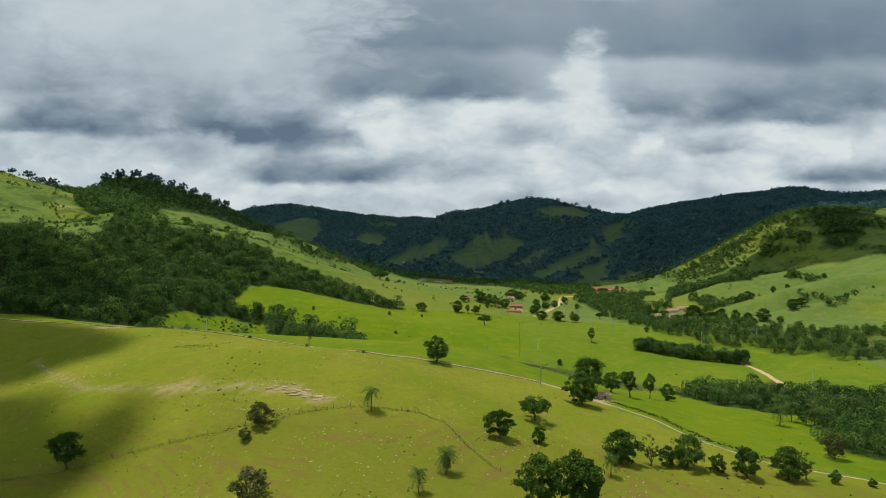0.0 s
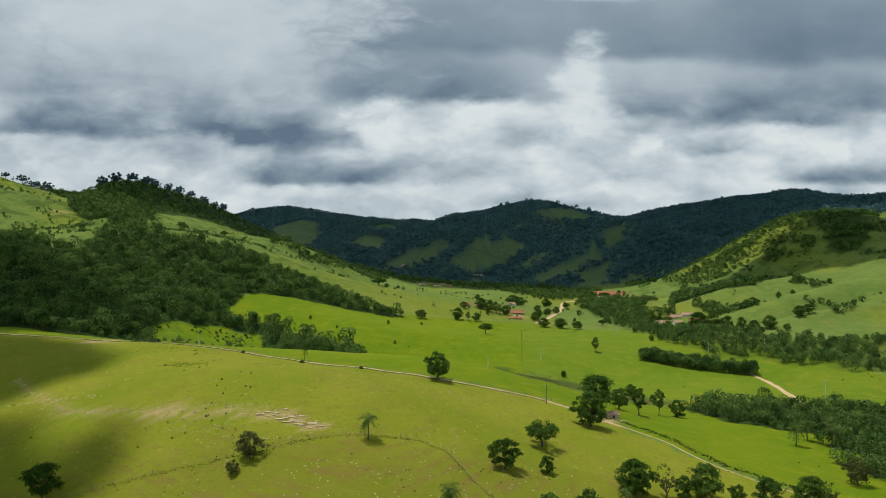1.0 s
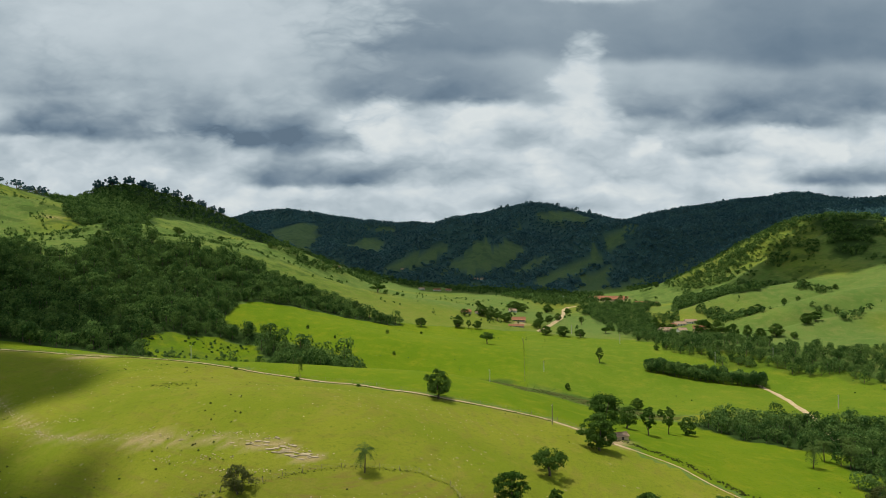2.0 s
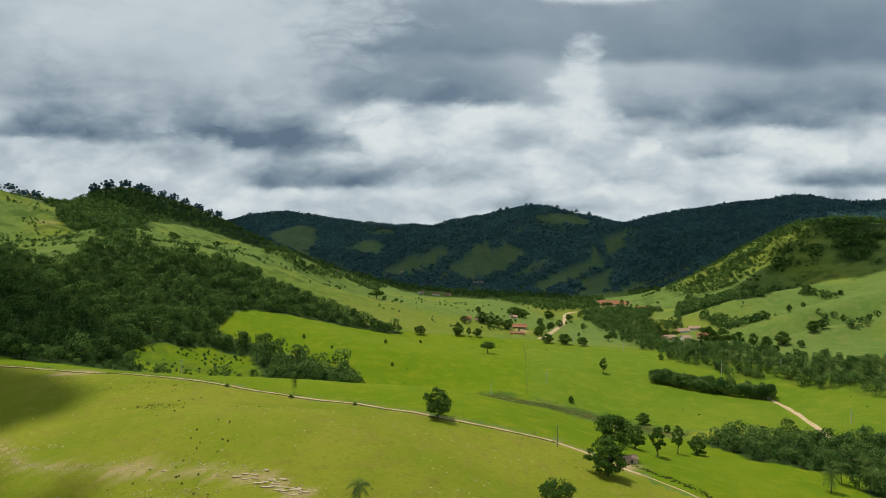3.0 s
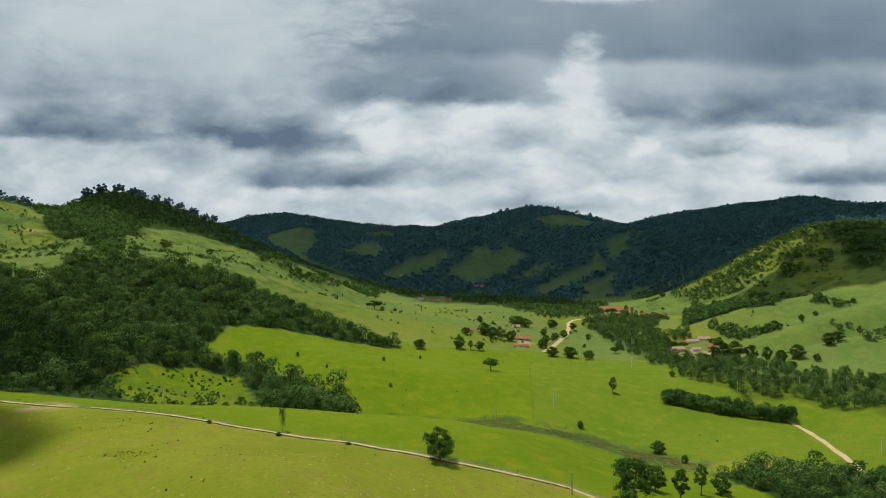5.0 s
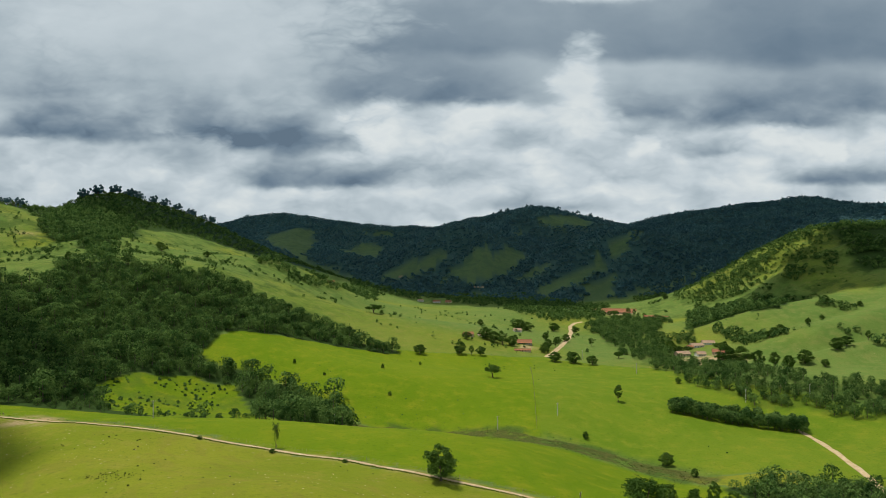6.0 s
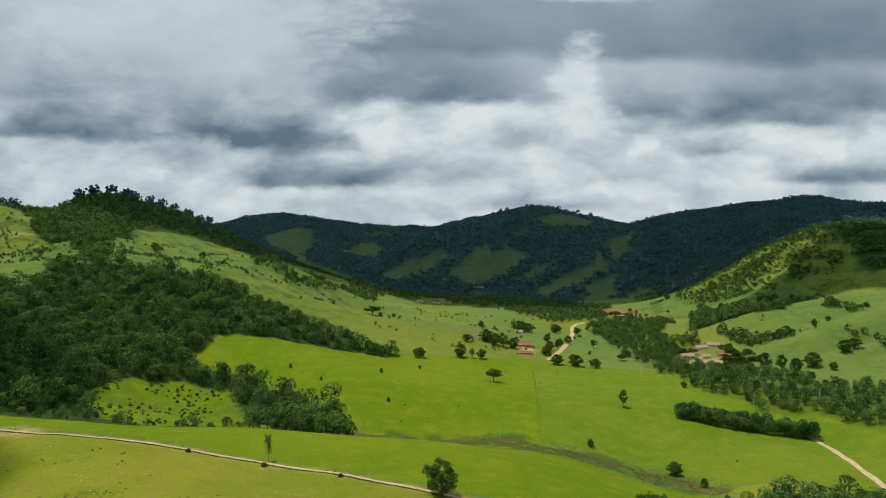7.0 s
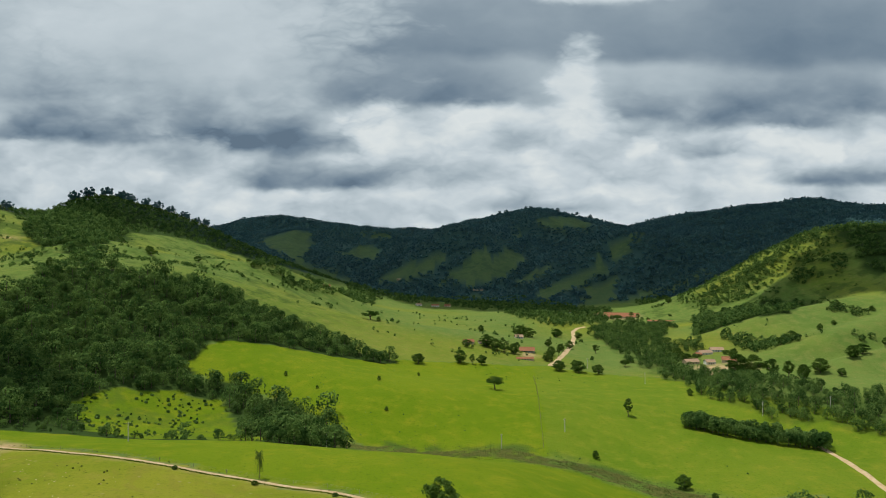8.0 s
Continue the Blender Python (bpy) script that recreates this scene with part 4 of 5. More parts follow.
WORDS = {
    "lone": ("large lone broad-leaved tree with an open dark crown in the pasture", "tree"), "round": ("rounded dark green tree standing in the cattle pasture", "tree"),
    "umbrella": ("low umbrella-shaped tree with a flat dark crown", "tree"), "tall": ("tall light green tree with a loose layered crown by the track", "tree"),
    "dense": ("dense dark green mango-like tree with foliage to the ground", "tree"), "slim": ("slim upright tree with a narrow crown on a bare trunk", "tree"),
    "thin": ("thin half-bare tree with sparse greyish leaves", "tree"), "dry": ("greyish sparse shrub with tangled twigs in the pasture", "shrub"),
    "far_flat": ("old crest tree with a flat spreading crown", "tree"), "far_slim": ("tall crest tree with a narrow crown", "tree"),
    "bush": ("low leafy green bush growing in the grass", "shrub"),
}
SIZE = {"lone": 13.4, "round": 9.4, "umbrella": 7.8, "tall": 17.5, "dense": 13.2, "slim": 13.2, "thin": 9.0, "dry": 7.6, "bush": 5.0, "far_flat": 8.0, "far_slim": 13.0}
used = set()


def stand(kind, x, y, tall, turn, wide=1.0, group="single trees in the pastures"):
    """A tree of that kind at a place in the plan, scaled to its height."""
    s = tall / SIZE[kind]
    m = pose(x, y, ground_at(x, y) - 0.15, 0, 0, turn) @ Matrix.Diagonal((s * wide, s * wide, s, 1))
    if kind in used:
        ob = copy_thing(KINDS[kind], m)
    else:
        used.add(kind)
        ob = KINDS[kind]
        ob.matrix_basis = m
    return tagged(ob, WORDS[kind][0], WORDS[kind][1], group)


# near pasture and the track's lower side
for kind, x, y, tall, turn, wide in (
        ("lone", -3, 306, 13.4, 0, 1.0), ("round", 18, 201, 9.3, 0, 1.0), ("umbrella", 33, 227, 8.0, 0, 1.0), ("bush", 31, 205, 5.4, 0, 0.8), ("tall", 68, 294, 16.5, 0, 1.25),
        ("dense", 58, 264, 13.6, 0, 1.0), ("round", 85, 320, 10.5, 60, 0.9), ("slim", 91, 308, 13.0, 0, 0.95), ("slim", 108, 330, 13.5, 120, 0.8), ("bush", 120, 338, 8.5, 70, 1.1),
        ("dense", 57, 202, 10.0, 200, 1.1), ("thin", 67, 204, 10.2, 0, 1.0), ("dense", 80, 207, 10.2, 90, 1.05), ("bush", 73, 206, 6.2, 30, 1.05), ("bush", 89, 205, 5.8, 150, 1.0),
        ("round", 98, 204, 10.0, 240, 0.95), ("dense", 113, 207, 10.2, 300, 1.05), ("thin", 120, 209, 8.0, 100, 0.8), ("bush", 129, 208, 4.2, 200, 1.0), ("bush", 142, 209, 2.7, 250, 1.1),
        ("dry", -56, 194, 7.8, 0, 1.0), ("dry", -59, 188, 4.0, 130, 1.0), ("tall", -119, 200, 12.6, 75, 0.85), ("dry", 150, 242, 9.2, 220, 1.0), ("dry", -47, 154, 8.0, 300, 1.3),
        ("dense", 24, 157, 12.0, 20, 0.9), ("round", 33, 159, 13.5, 140, 0.9), ("dense", 37, 162, 11.0, 260, 0.8), ("umbrella", 37, 562, 9.0, 50, 0.9), ("slim", 120, 512, 12.2, 33, 0.95),
        ("bush", -70, 325, 1.6, 0, 1.6), ("bush", -101, 331, 1.4, 60, 1.8), ("bush", -40, 318, 1.3, 10, 1.8)):
    stand(kind, x, y, tall, turn, wide)

# the lush fields, the gully's bank and the farmland beyond
for kind, x, y, tall, turn, wide in (
        ("bush", -46, 543, 3.2, 10, 0.9), ("bush", -20, 598, 3.0, 80, 0.9), ("bush", -37, 496, 2.6, 140, 1.0), ("bush", -85, 520, 2.2, 200, 1.0), ("bush", -110, 537, 3.0, 20, 0.9),
        ("bush", -65, 477, 3.0, 60, 1.0), ("bush", 83, 449, 4.5, 100, 0.9), ("bush", 182, 566, 4.8, 40, 1.1), ("bush", 128, 400, 4.2, 10, 1.0), ("dense", 120, 418, 7.0, 10, 1.1),
        ("dense", 94, 862, 12.5, 40, 1.5), ("dense", 104, 858, 11.0, 190, 1.4), ("dense", 142, 885, 10.5, 70, 1.2), ("round", -22, 650, 9.0, 30, 1.3), ("dense", 15, 668, 11.5, 80, 1.0),
        ("slim", 26, 668, 9.5, 20, 1.1), ("round", 35, 670, 9.0, 210, 1.0), ("umbrella", -77, 775, 9.0, 90, 1.2), ("bush", -68, 772, 5.0, 0, 1.0), ("dense", 44, 735, 12.0, 10, 1.1),
        ("dense", 52, 728, 11.0, 100, 1.0), ("slim", 60, 735, 12.0, 60, 1.0), ("dense", 110, 740, 9.0, 45, 1.0), ("slim", 118, 742, 11.0, 140, 0.8), ("dense", 105, 672, 9.0, 35, 1.3),
        ("dense", 122, 668, 10.0, 135, 1.3), ("round", 138, 662, 9.0, 15, 1.2), ("dense", 258, 652, 17.5, 30, 1.0), ("dense", 270, 648, 17.0, 150, 1.0), ("tall", 282, 640, 16.0, 40, 0.7),
        ("tall", 292, 632, 15.0, 200, 0.6), ("dense", 303, 628, 11.0, 240, 1.0), ("dense", 324, 640, 12.5, 20, 1.1), ("round", 335, 628, 7.0, 70, 1.1), ("dense", 362, 655, 10.5, 200, 1.1),
        ("round", 374, 660, 9.5, 300, 1.2), ("slim", 400, 668, 10.0, 10, 1.0), ("dense", 352, 745, 9.0, 130, 1.1), ("dense", 362, 752, 9.5, 60, 1.1), ("round", 345, 742, 8.0, 10, 1.2),
        ("bush", 400, 766, 7.0, 190, 1.0), ("bush", 430, 790, 6.0, 20, 1.1), ("dense", 470, 850, 9.0, 200, 1.2), ("bush", 500, 830, 6.0, 80, 1.2), ("round", 395, 1195, 11.0, 10, 1.1),
        ("round", -332, 822, 9.5, 140, 1.1), ("round", -292, 858, 8.0, 20, 1.1), ("bush", -240, 905, 7.0, 60, 1.2), ("round", -356, 870, 8.0, 240, 1.2), ("slim", -325, 622, 12.0, 90, 0.9),
        ("dense", 140, 795, 9.0, 20, 1.0), ("round", 168, 880, 9.0, 190, 1.0), ("dense", 46, 850, 8.0, 20, 0.9), ("bush", 150, 905, 7.0, 50, 1.2)):
    stand(kind, x, y, tall, turn, wide, "trees of the fields and farms")

# trees crowding round the farmsteads
r = np.random.default_rng(43)
for cx, cy, wx, wy, count in ((262, 738, 40, 26, 16), (60, 722, 48, 20, 9), (285, 1120, 60, 40, 8), (150, 740, 40, 60, 6)):
    for k in range(count):
        x, y = cx + r.uniform(-1, 1) * wx, cy + r.uniform(-1, 1) * wy
        if min(math.hypot(x - hx, y - hy) for hx, hy in ((86, 745), (79, 708), (89, 834), (26, 737), (41, 745), (245, 722), (261, 716), (281, 718), (278, 768), (294, 776), (268, 762), (344, 1070), (128, 757), (118, 715), (138, 790))) > 10:
            stand(("dense", "round", "slim", "bush", "umbrella")[k % 5], x, y, (9.0, 7.0, 10.0, 4.0, 7.5)[k % 5] * r.uniform(0.75, 1.15), r.uniform(0, 360), r.uniform(0.9, 1.25), "trees of the fields and farms")

CREST_WOOD = [(-696, 1296), (-658, 1254), (-620, 1272), (-585, 1266), (-545, 1284), (-511, 1320), (-482, 1332), (-455, 1350)]
CREST_OPEN = [(-655, 915), (-627, 931), (-613, 955), (-603, 971), (-608, 1015)]
CREST_FAR = [(238, 2784), (327, 2778), (435, 2900), (517, 2838), (643, 3000), (704, 2856)]
# crest trees: tall old trees that stand out against the sky
r = np.random.default_rng(41)
for line, count, low, high, kinds in (
        (CREST_WOOD, 30, 7, 14, ("far_flat", "far_slim", "far_flat")), (CREST_OPEN, 16, 5, 10, ("far_slim", "thin", "far_flat")), (CREST_FAR, 18, 6, 13, ("far_flat", "far_slim"))):
    p = np.array(line, float)
    for k in range(count):
        t = (k + r.uniform(0.1, 0.9)) / count * (len(p) - 1.01)
        i = int(t)
        x, y = p[i] + (t - i) * (p[i + 1] - p[i]) + r.normal(size=2) * 5
        stand(kinds[k % len(kinds)], x, y, r.uniform(low, high), r.uniform(0, 360), r.uniform(0.7, 1.0), "trees standing on the hill crests")

# palms
PALM = tagged(palm(31, 6.2, 22, 3.3, LEAF_PALM), "feather palm with arching fronds on a slender grey trunk", "palm tree", "palms in the pasture")
PALM.matrix_basis = pose(-23, 202, ground_at(-23, 202))
FULL = tagged(palm(32, 5.4, 24, 3.4, LEAF_PALM, 16), "bushy palm with a skirt of hanging dead fronds", "palm tree", "palms in the pasture")
FULL.matrix_basis = pose(1, 170, ground_at(1, 170))
for x, y, tall, turn in ((-6, 156, 6.6, 40), (50, 188, 6.8, 100), (155, 291, 10.5, 0), (168, 305, 10.5, 150), (174, 296, 11.5, 60), (182, 310, 12, 200), (65, 741, 9.0, 30)):
    copy_thing(PALM, pose(x, y, ground_at(x, y), 0, 0, turn) @ Matrix.Diagonal((tall / 8.2, tall / 8.2, tall / 8.2, 1)))
lean = copy_thing(PALM, pose(-70, 331, ground_at(-70, 331), 0, 0, 77) @ Matrix.Diagonal((0.6, 0.6, 1.35, 1)))
tagged(lean, "tall thin palm with a small crown beside the track")

# the belt of planted trees at the field's edge
for path, count in ((((153, 499), (163, 496), (176, 490), (190, 484), (200, 480)), 17), (((207, 478), (216, 474), (224, 470)), 9)):
    t = np.linspace(0, len(path) - 1.001, count)
    i = t.astype(int)
    p = np.array(path, float)
    bx = p[i, 0] + (t - i) * (p[i + 1, 0] - p[i, 0])
    by = p[i, 1] + (t - i) * (p[i + 1, 1] - p[i, 1])
    bx, by = np.concatenate([bx, bx + 3]) + rng.uniform(-1, 1, 2 * count), np.concatenate([by, by + 6]) + rng.uniform(-1, 1, 2 * count)
    belt = [wood_tree(np.random.default_rng(60 + k), 10.5, 7.5, 9, 34, 1.0) for k in range(3)]
    plant("tree_belt", "tight belt of planted dark green trees at the field's edge", bx, by, belt, rng, 0.85, 1.05, [LEAF_WOOD, BARK])


# ---- buildings ----
PLASTER = make_plain("whitewashed_plaster", (0.62, 0.60, 0.54), (0.78, 0.76, 0.71), 0.6)
OCHRE = make_plain("ochre_plaster", (0.46, 0.36, 0.24), (0.60, 0.49, 0.34), 0.6)
TILE = make_plain("clay_roof_tile", (0.20, 0.085, 0.045), (0.33, 0.155, 0.085), 0.9, depth=0.05)
TILE_PALE = make_plain("weathered_clay_tile", (0.26, 0.17, 0.11), (0.40, 0.28, 0.19), 0.9, depth=0.05)
SHEET = make_plain("weathered_cement_sheet", (0.38, 0.37, 0.34), (0.54, 0.52, 0.48), 0.5, depth=0.04)
DARK = make_plain("dark_opening", (0.03, 0.028, 0.025), (0.06, 0.055, 0.05), 1.0)
TIMBER = make_plain("grey_timber", (0.16, 0.13, 0.10), (0.30, 0.26, 0.21), 1.5, depth=0.02)
CONCRETE = make_plain("pole_concrete", (0.46, 0.45, 0.42), (0.60, 0.58, 0.54), 1.5)
STONE = make_plain("pale_field_stone", (0.36, 0.28, 0.16), (0.52, 0.43, 0.28), 0.7, depth=0.08)


def boxes(*specs):
    """Boxes as vertices and quads: each by its middle and full sizes."""
    vs, qs, n = [], [], 0
    for (cx, cy, cz), (sx, sy, sz) in specs:
        vs += [(cx + a * sx / 2, cy + b * sy / 2, cz + c * sz / 2) for c in (-1, 1) for a, b in ((-1, -1), (1, -1), (1, 1), (-1, 1))]
        qs += [(n + 3, n + 2, n + 1, n), (n + 4, n + 5, n + 6, n + 7)] + [(n + k, n + (k + 1) % 4, n + 4 + (k + 1) % 4, n + 4 + k) for k in range(4)]
        n += 8
    return np.array(vs, float), np.array(qs)


def solid(name, parent, mat, *specs, label=""):
    v, q = boxes(*specs)
    return part(name, mesh_from(name, v, q, [mat]), parent, label)


def roof_slope(name, parent, mat, long, run, low, high, side, over=0.5, ribs=True):
    """One slope of a gable roof: a thick sloping slab with tile ribs."""
    y0, y1 = side * (run + over), 0.0
    z0 = low - over * (high - low) / run
    vs, qs = [], []
    steps = max(6, int(long / 0.7))
    xs = np.linspace(-long / 2 - over, long / 2 + over, 2 * steps + 1)
    for k, xx in enumerate(xs):
        lift = 0.07 * (k % 2) if ribs else 0
        vs += [(xx, y0, z0 + lift), (xx, y1, high + lift), (xx, y1, high - 0.12), (xx, y0, z0 - 0.12)]
        if k:
            a, b = 4 * (k - 1), 4 * k
            for i, j in ((0, 1), (1, 2), (2, 3), (3, 0)):
                qs.append((a + i, b + i, b + j, a + j) if side < 0 else (a + j, b + j, b + i, a + i))
    e = 4 * (len(xs) - 1)
    qs += [(0, 1, 2, 3), (e + 3, e + 2, e + 1, e)]
    return part(name, mesh_from(name, np.array(vs), np.array(qs), [mat]), parent)


def house(x, y, turn, long, deep, wall, rise, wall_mat, roof_mat, label, category="house", openings=3, name="house", porch=False):
    """A low farm building: walls with gables, two roof slopes, a door and windows with sills on the front."""
    z = min(ground_at(x + a * long * 0.3, y + b * deep * 0.3) for a in (-1, 0, 1) for b in (-1, 0, 1))
    ob = tagged(empty(name, x, y, z - 0.1, turn), label, category, "farm buildings of the valley")
    l, d = long / 2, deep / 2
    v = np.array([(-l, -d, -1.0), (l, -d, -1.0), (l, d, -1.0), (-l, d, -1.0), (-l, -d, wall), (l, -d, wall), (l, d, wall), (-l, d, wall), (-l, 0, wall + rise), (l, 0, wall + rise),
                  (-l, 0, -1.0), (l, 0, -1.0)])
    q = np.array([(0, 1, 5, 4), (2, 3, 7, 6), (4, 8, 10, 0), (8, 7, 3, 10), (9, 5, 1, 11), (6, 9, 11, 2)])
    part("wall", mesh_from("wall", v, q, [wall_mat]), ob)
    for side in (-1, 1):
        roof_slope("roof_slope", ob, roof_mat, long, d, wall, wall + rise, side)
    solid("ridge", ob, roof_mat, ((0, 0, wall + rise + 0.06), (long + 1.0, 0.35, 0.16)))
    at = np.linspace(-l + long / (openings + 1), l - long / (openings + 1), openings)
    for k, xx in enumerate(at):
        if k == openings // 2:
            solid("door", ob, DARK, ((xx, -d - 0.02, 1.0), (1.0, 0.08, 2.1)), label="dark timber door")
        else:
            pane = solid("window", ob, DARK, ((xx, -d - 0.02, 1.55), (1.1, 0.08, 1.0)), label="dark window")
            solid("window_sill", pane, PLASTER, ((xx, -d - 0.08, 1.0), (1.3, 0.2, 0.08)))
    if porch:
        for xx in np.linspace(-l + 0.3, l - 0.3, 5):
            solid("porch_post", ob, TIMBER, ((xx, -d - 2.0, 1.1), (0.18, 0.18, 2.4)))
        roof = boxes(((0, 0, 0), (long + 0.6, 2.6, 0.14)))
        roof[0][:, 2] += wall - 0.25 + 0.22 * roof[0][:, 1]
        roof[0][:, 1] -= d + 1.1
        part("porch_roof", mesh_from("porch_roof", roof[0], roof[1], [roof_mat]), ob)
    return ob


house(86, 745, -6, 15, 9, 3.0, 2.4, PLASTER, TILE, "white farmhouse with a red clay tile roof and porch", openings=5, porch=True)
house(79, 708, -3, 16, 5, 2.1, 1.1, OCHRE, TILE, "long low stable with an orange clay tile roof", "stable", 5, "stable")
house(89, 834, 8, 9, 7, 2.8, 2.0, PLASTER, TILE_PALE, "small white house under dark spreading trees")
house(26, 737, 15, 10, 7, 2.8, 1.9, OCHRE, TILE, "ochre cottage with an orange tile roof")
house(41, 745, 10, 9, 6, 2.7, 1.7, PLASTER, TILE_PALE, "small cottage with a weathered tile roof")
house(245, 722, 12, 14, 8, 3.0, 2.2, OCHRE, TILE_PALE, "brown-roofed farm shed beside a dirt yard", "shed", 3, "shed")
house(261, 716, 5, 9, 7, 3.0, 2.0, PLASTER, TILE_PALE, "white farmhouse at the dirt yard", openings=3)
house(281, 718, -20, 13, 8, 3.2, 2.4, OCHRE, TILE, "farm barn with a bright clay tile roof", "barn", 3, "barn")
house(278, 768, 10, 14, 8, 3.0, 2.0, PLASTER, TILE_PALE, "pale farmhouse among trees by the stream")
house(294, 776, -8, 13, 8, 3.0, 2.1, PLASTER, TILE_PALE, "long white farm building with a weathered brown roof", "farm building", 4, "farm_building")
house(268, 762, 30, 8, 6, 2.6, 1.6, OCHRE, TILE, "small outbuilding with a clay tile roof", "shed", 3, "shed")
house(306, 1172, -14, 58, 13, 4.0, 3.0, OCHRE, TILE, "very long open works shed with an orange tile roof", "works shed", 9, "works_shed")
house(300, 1150, -14, 46, 10, 3.5, 2.2, OCHRE, TILE, "long lower works shed with an orange tile roof", "works shed", 7, "works_shed")
house(344, 1070, -22, 50, 8, 2.8, 1.4, OCHRE, TILE, "long low livestock shed with an orange tile roof", "livestock shed", 9, "livestock_shed")
house(268, 1195, 20, 12, 8, 3.0, 2.0, OCHRE, TILE, "orange-roofed house beside the works", openings=3)
for hx, hy, ht, hl, wm, rm in ((-11, 1296, 10, 14, PLASTER, TILE), (12, 1305, -15, 11, OCHRE, TILE), (-42, 1292, 25, 10, PLASTER, TILE_PALE), (98, 1752, 5, 26, OCHRE, TILE_PALE), (171, 1612, -8, 16, PLASTER, SHEET),
                               (196, 1600, 20, 12, PLASTER, TILE_PALE), (150, 1630, 0, 12, PLASTER, SHEET), (-160, 1880, 10, 14, PLASTER, SHEET), (-215, 1905, -10, 12, PLASTER, SHEET), (-118, 1925, 30, 13, OCHRE, TILE_PALE),
                               (-166, 1010, 20, 11, PLASTER, TILE), (240, 1250, 10, 12, PLASTER, TILE)):
    house(hx, hy, ht, hl, 8, 3.2, 2.1, wm, rm, "village house seen far up the valley" if hy > 1500 else "tile-roofed village house among trees")
house(73, 289, 20, 5.6, 4.0, 2.0, 0.9, OCHRE, TILE_PALE, "tiny ochre roadside hut with a faded tile roof", "hut", 1, "hut")


# ---- poles and fences ----
def pole_thing(x, y, tall, mat, label, turn=0.0):
    ob = tagged(empty("utility_pole", x, y, ground_at(x, y), turn), label, "utility pole", "power line poles")
    v, q = tube([(0, 0, -1.0), (0, 0, tall * 0.5), (0, 0, tall)], [0.24, 0.20, 0.15], 8)
    part("pole", mesh_from("pole", v, q, [mat], smooth=True), ob)
    arm = solid("crossarm", ob, TIMBER, ((0, 0, tall - 0.5), (2.0, 0.14, 0.16)))
    for k in (-0.85, 0.0, 0.85):
        v, q = tube([(k, 0, tall - 0.42), (k, 0, tall - 0.28), (k, 0, tall - 0.14)], [0.05, 0.08, 0.04], 6)
        part("insulator", mesh_from("insulator", v, q, [PLASTER], smooth=True), arm)
    return ob


for px, py, tall, turn in ((-267, 400, 9.0, 10), (-142, 380, 8.5, 10), (-63, 431, 8.5, 15), (31, 452, 8.5, 20), (72, 480, 8.0, 20), (165, 616, 9.0, 30), (213, 521, 9.5, 30), (258, 520, 9.0, 30), (237, 405, 8.5, 25), (135, 690, 9.0, 30)):
    pole_thing(px, py, tall, CONCRETE, "slim pale concrete power pole standing in the grass", turn)
pole_thing(45, 291, 8.5, TIMBER, "dark weathered wooden power pole beside the track", 60)


def fence(path, gap, label):
    """A cattle fence: rough timber posts, each a part, and three strands of wire."""
    ob = tagged(empty("fence", path[0][0], path[0][1], ground_at(*path[0])), label, "fence", "pasture fences")
    ox, oy, oz = ob.matrix_world.translation
    pts = []
    for (ax, ay), (bx, by) in zip(path, path[1:]):
        n = max(1, int(math.hypot(bx - ax, by - ay) / gap))
        pts += [(ax + (bx - ax) * k / n, ay + (by - ay) * k / n) for k in range(n)]
    pts.append(path[-1])
    v, q = tube([(0, 0, -0.4), (0.02, 0, 0.7), (0.03, 0.01, 1.5)], [0.08, 0.075, 0.06], 6)
    me = mesh_from("post", v, q, [TIMBER], smooth=True)
    for k, (fx, fy) in enumerate(pts):
        p = part("post", me, ob)
        p.matrix_basis = pose(fx - ox, fy - oy, ground_at(fx, fy) - oz, (k * 37 % 11) - 5, (k * 53 % 11) - 5, k * 71)
    for h in (0.5, 0.9, 1.3):
        v, q = tube([(fx - ox, fy - oy, ground_at(fx, fy) - oz + h) for fx, fy in pts], [0.012] * len(pts), 3)
        part("wire", mesh_from("wire", v, q, [TIMBER]), ob)
    return ob


FENCE = [(-150, 196), (-121, 199), (-105, 201), (-86, 199), (-67, 196), (-50, 197), (-35, 202), (-19, 205), (-8, 207), (1, 204), (6, 192), (16, 176)]
FIELD_LINE = [(77, 640), (73, 600), (68, 560), (63, 520), (58, 480), (55, 455)]
fence(FENCE, 5.0, "rough timber post and wire fence across the pasture")
fence(FIELD_LINE, 6.0, "thin wire fence between the two lush fields")
fence([(p[0] + 2, p[1] + 3) for p in ROAD[2:13]], 11.0, "timber post fence along the dirt track")


# ---- stones, weeds and brush ----
def lump(r, size):
    """A weathered stone: an uneven, flattened ball."""
    n_u, n_v = 7, 4
    vs, qs = [], []
    stretch = r.uniform(0.7, 1.5, 3) * [1.3, 0.8, 0.5]
    for j in range(n_v):
        b = -1.2 + 2.5 * j / (n_v - 1)
        for i in range(n_u):
            a = 2 * math.pi * i / n_u
            rad = size * 0.5 * r.uniform(0.8, 1.15)
            vs.append(np.array([math.cos(a) * math.cos(b), math.sin(a) * math.cos(b), math.sin(b)]) * rad * stretch)
    for j in range(n_v - 1):
        for i in range(n_u):
            qs.append((j * n_u + i, j * n_u + (i + 1) % n_u, (j + 1) * n_u + (i + 1) % n_u, (j + 1) * n_u + i))
    return np.array(vs), np.array(qs)


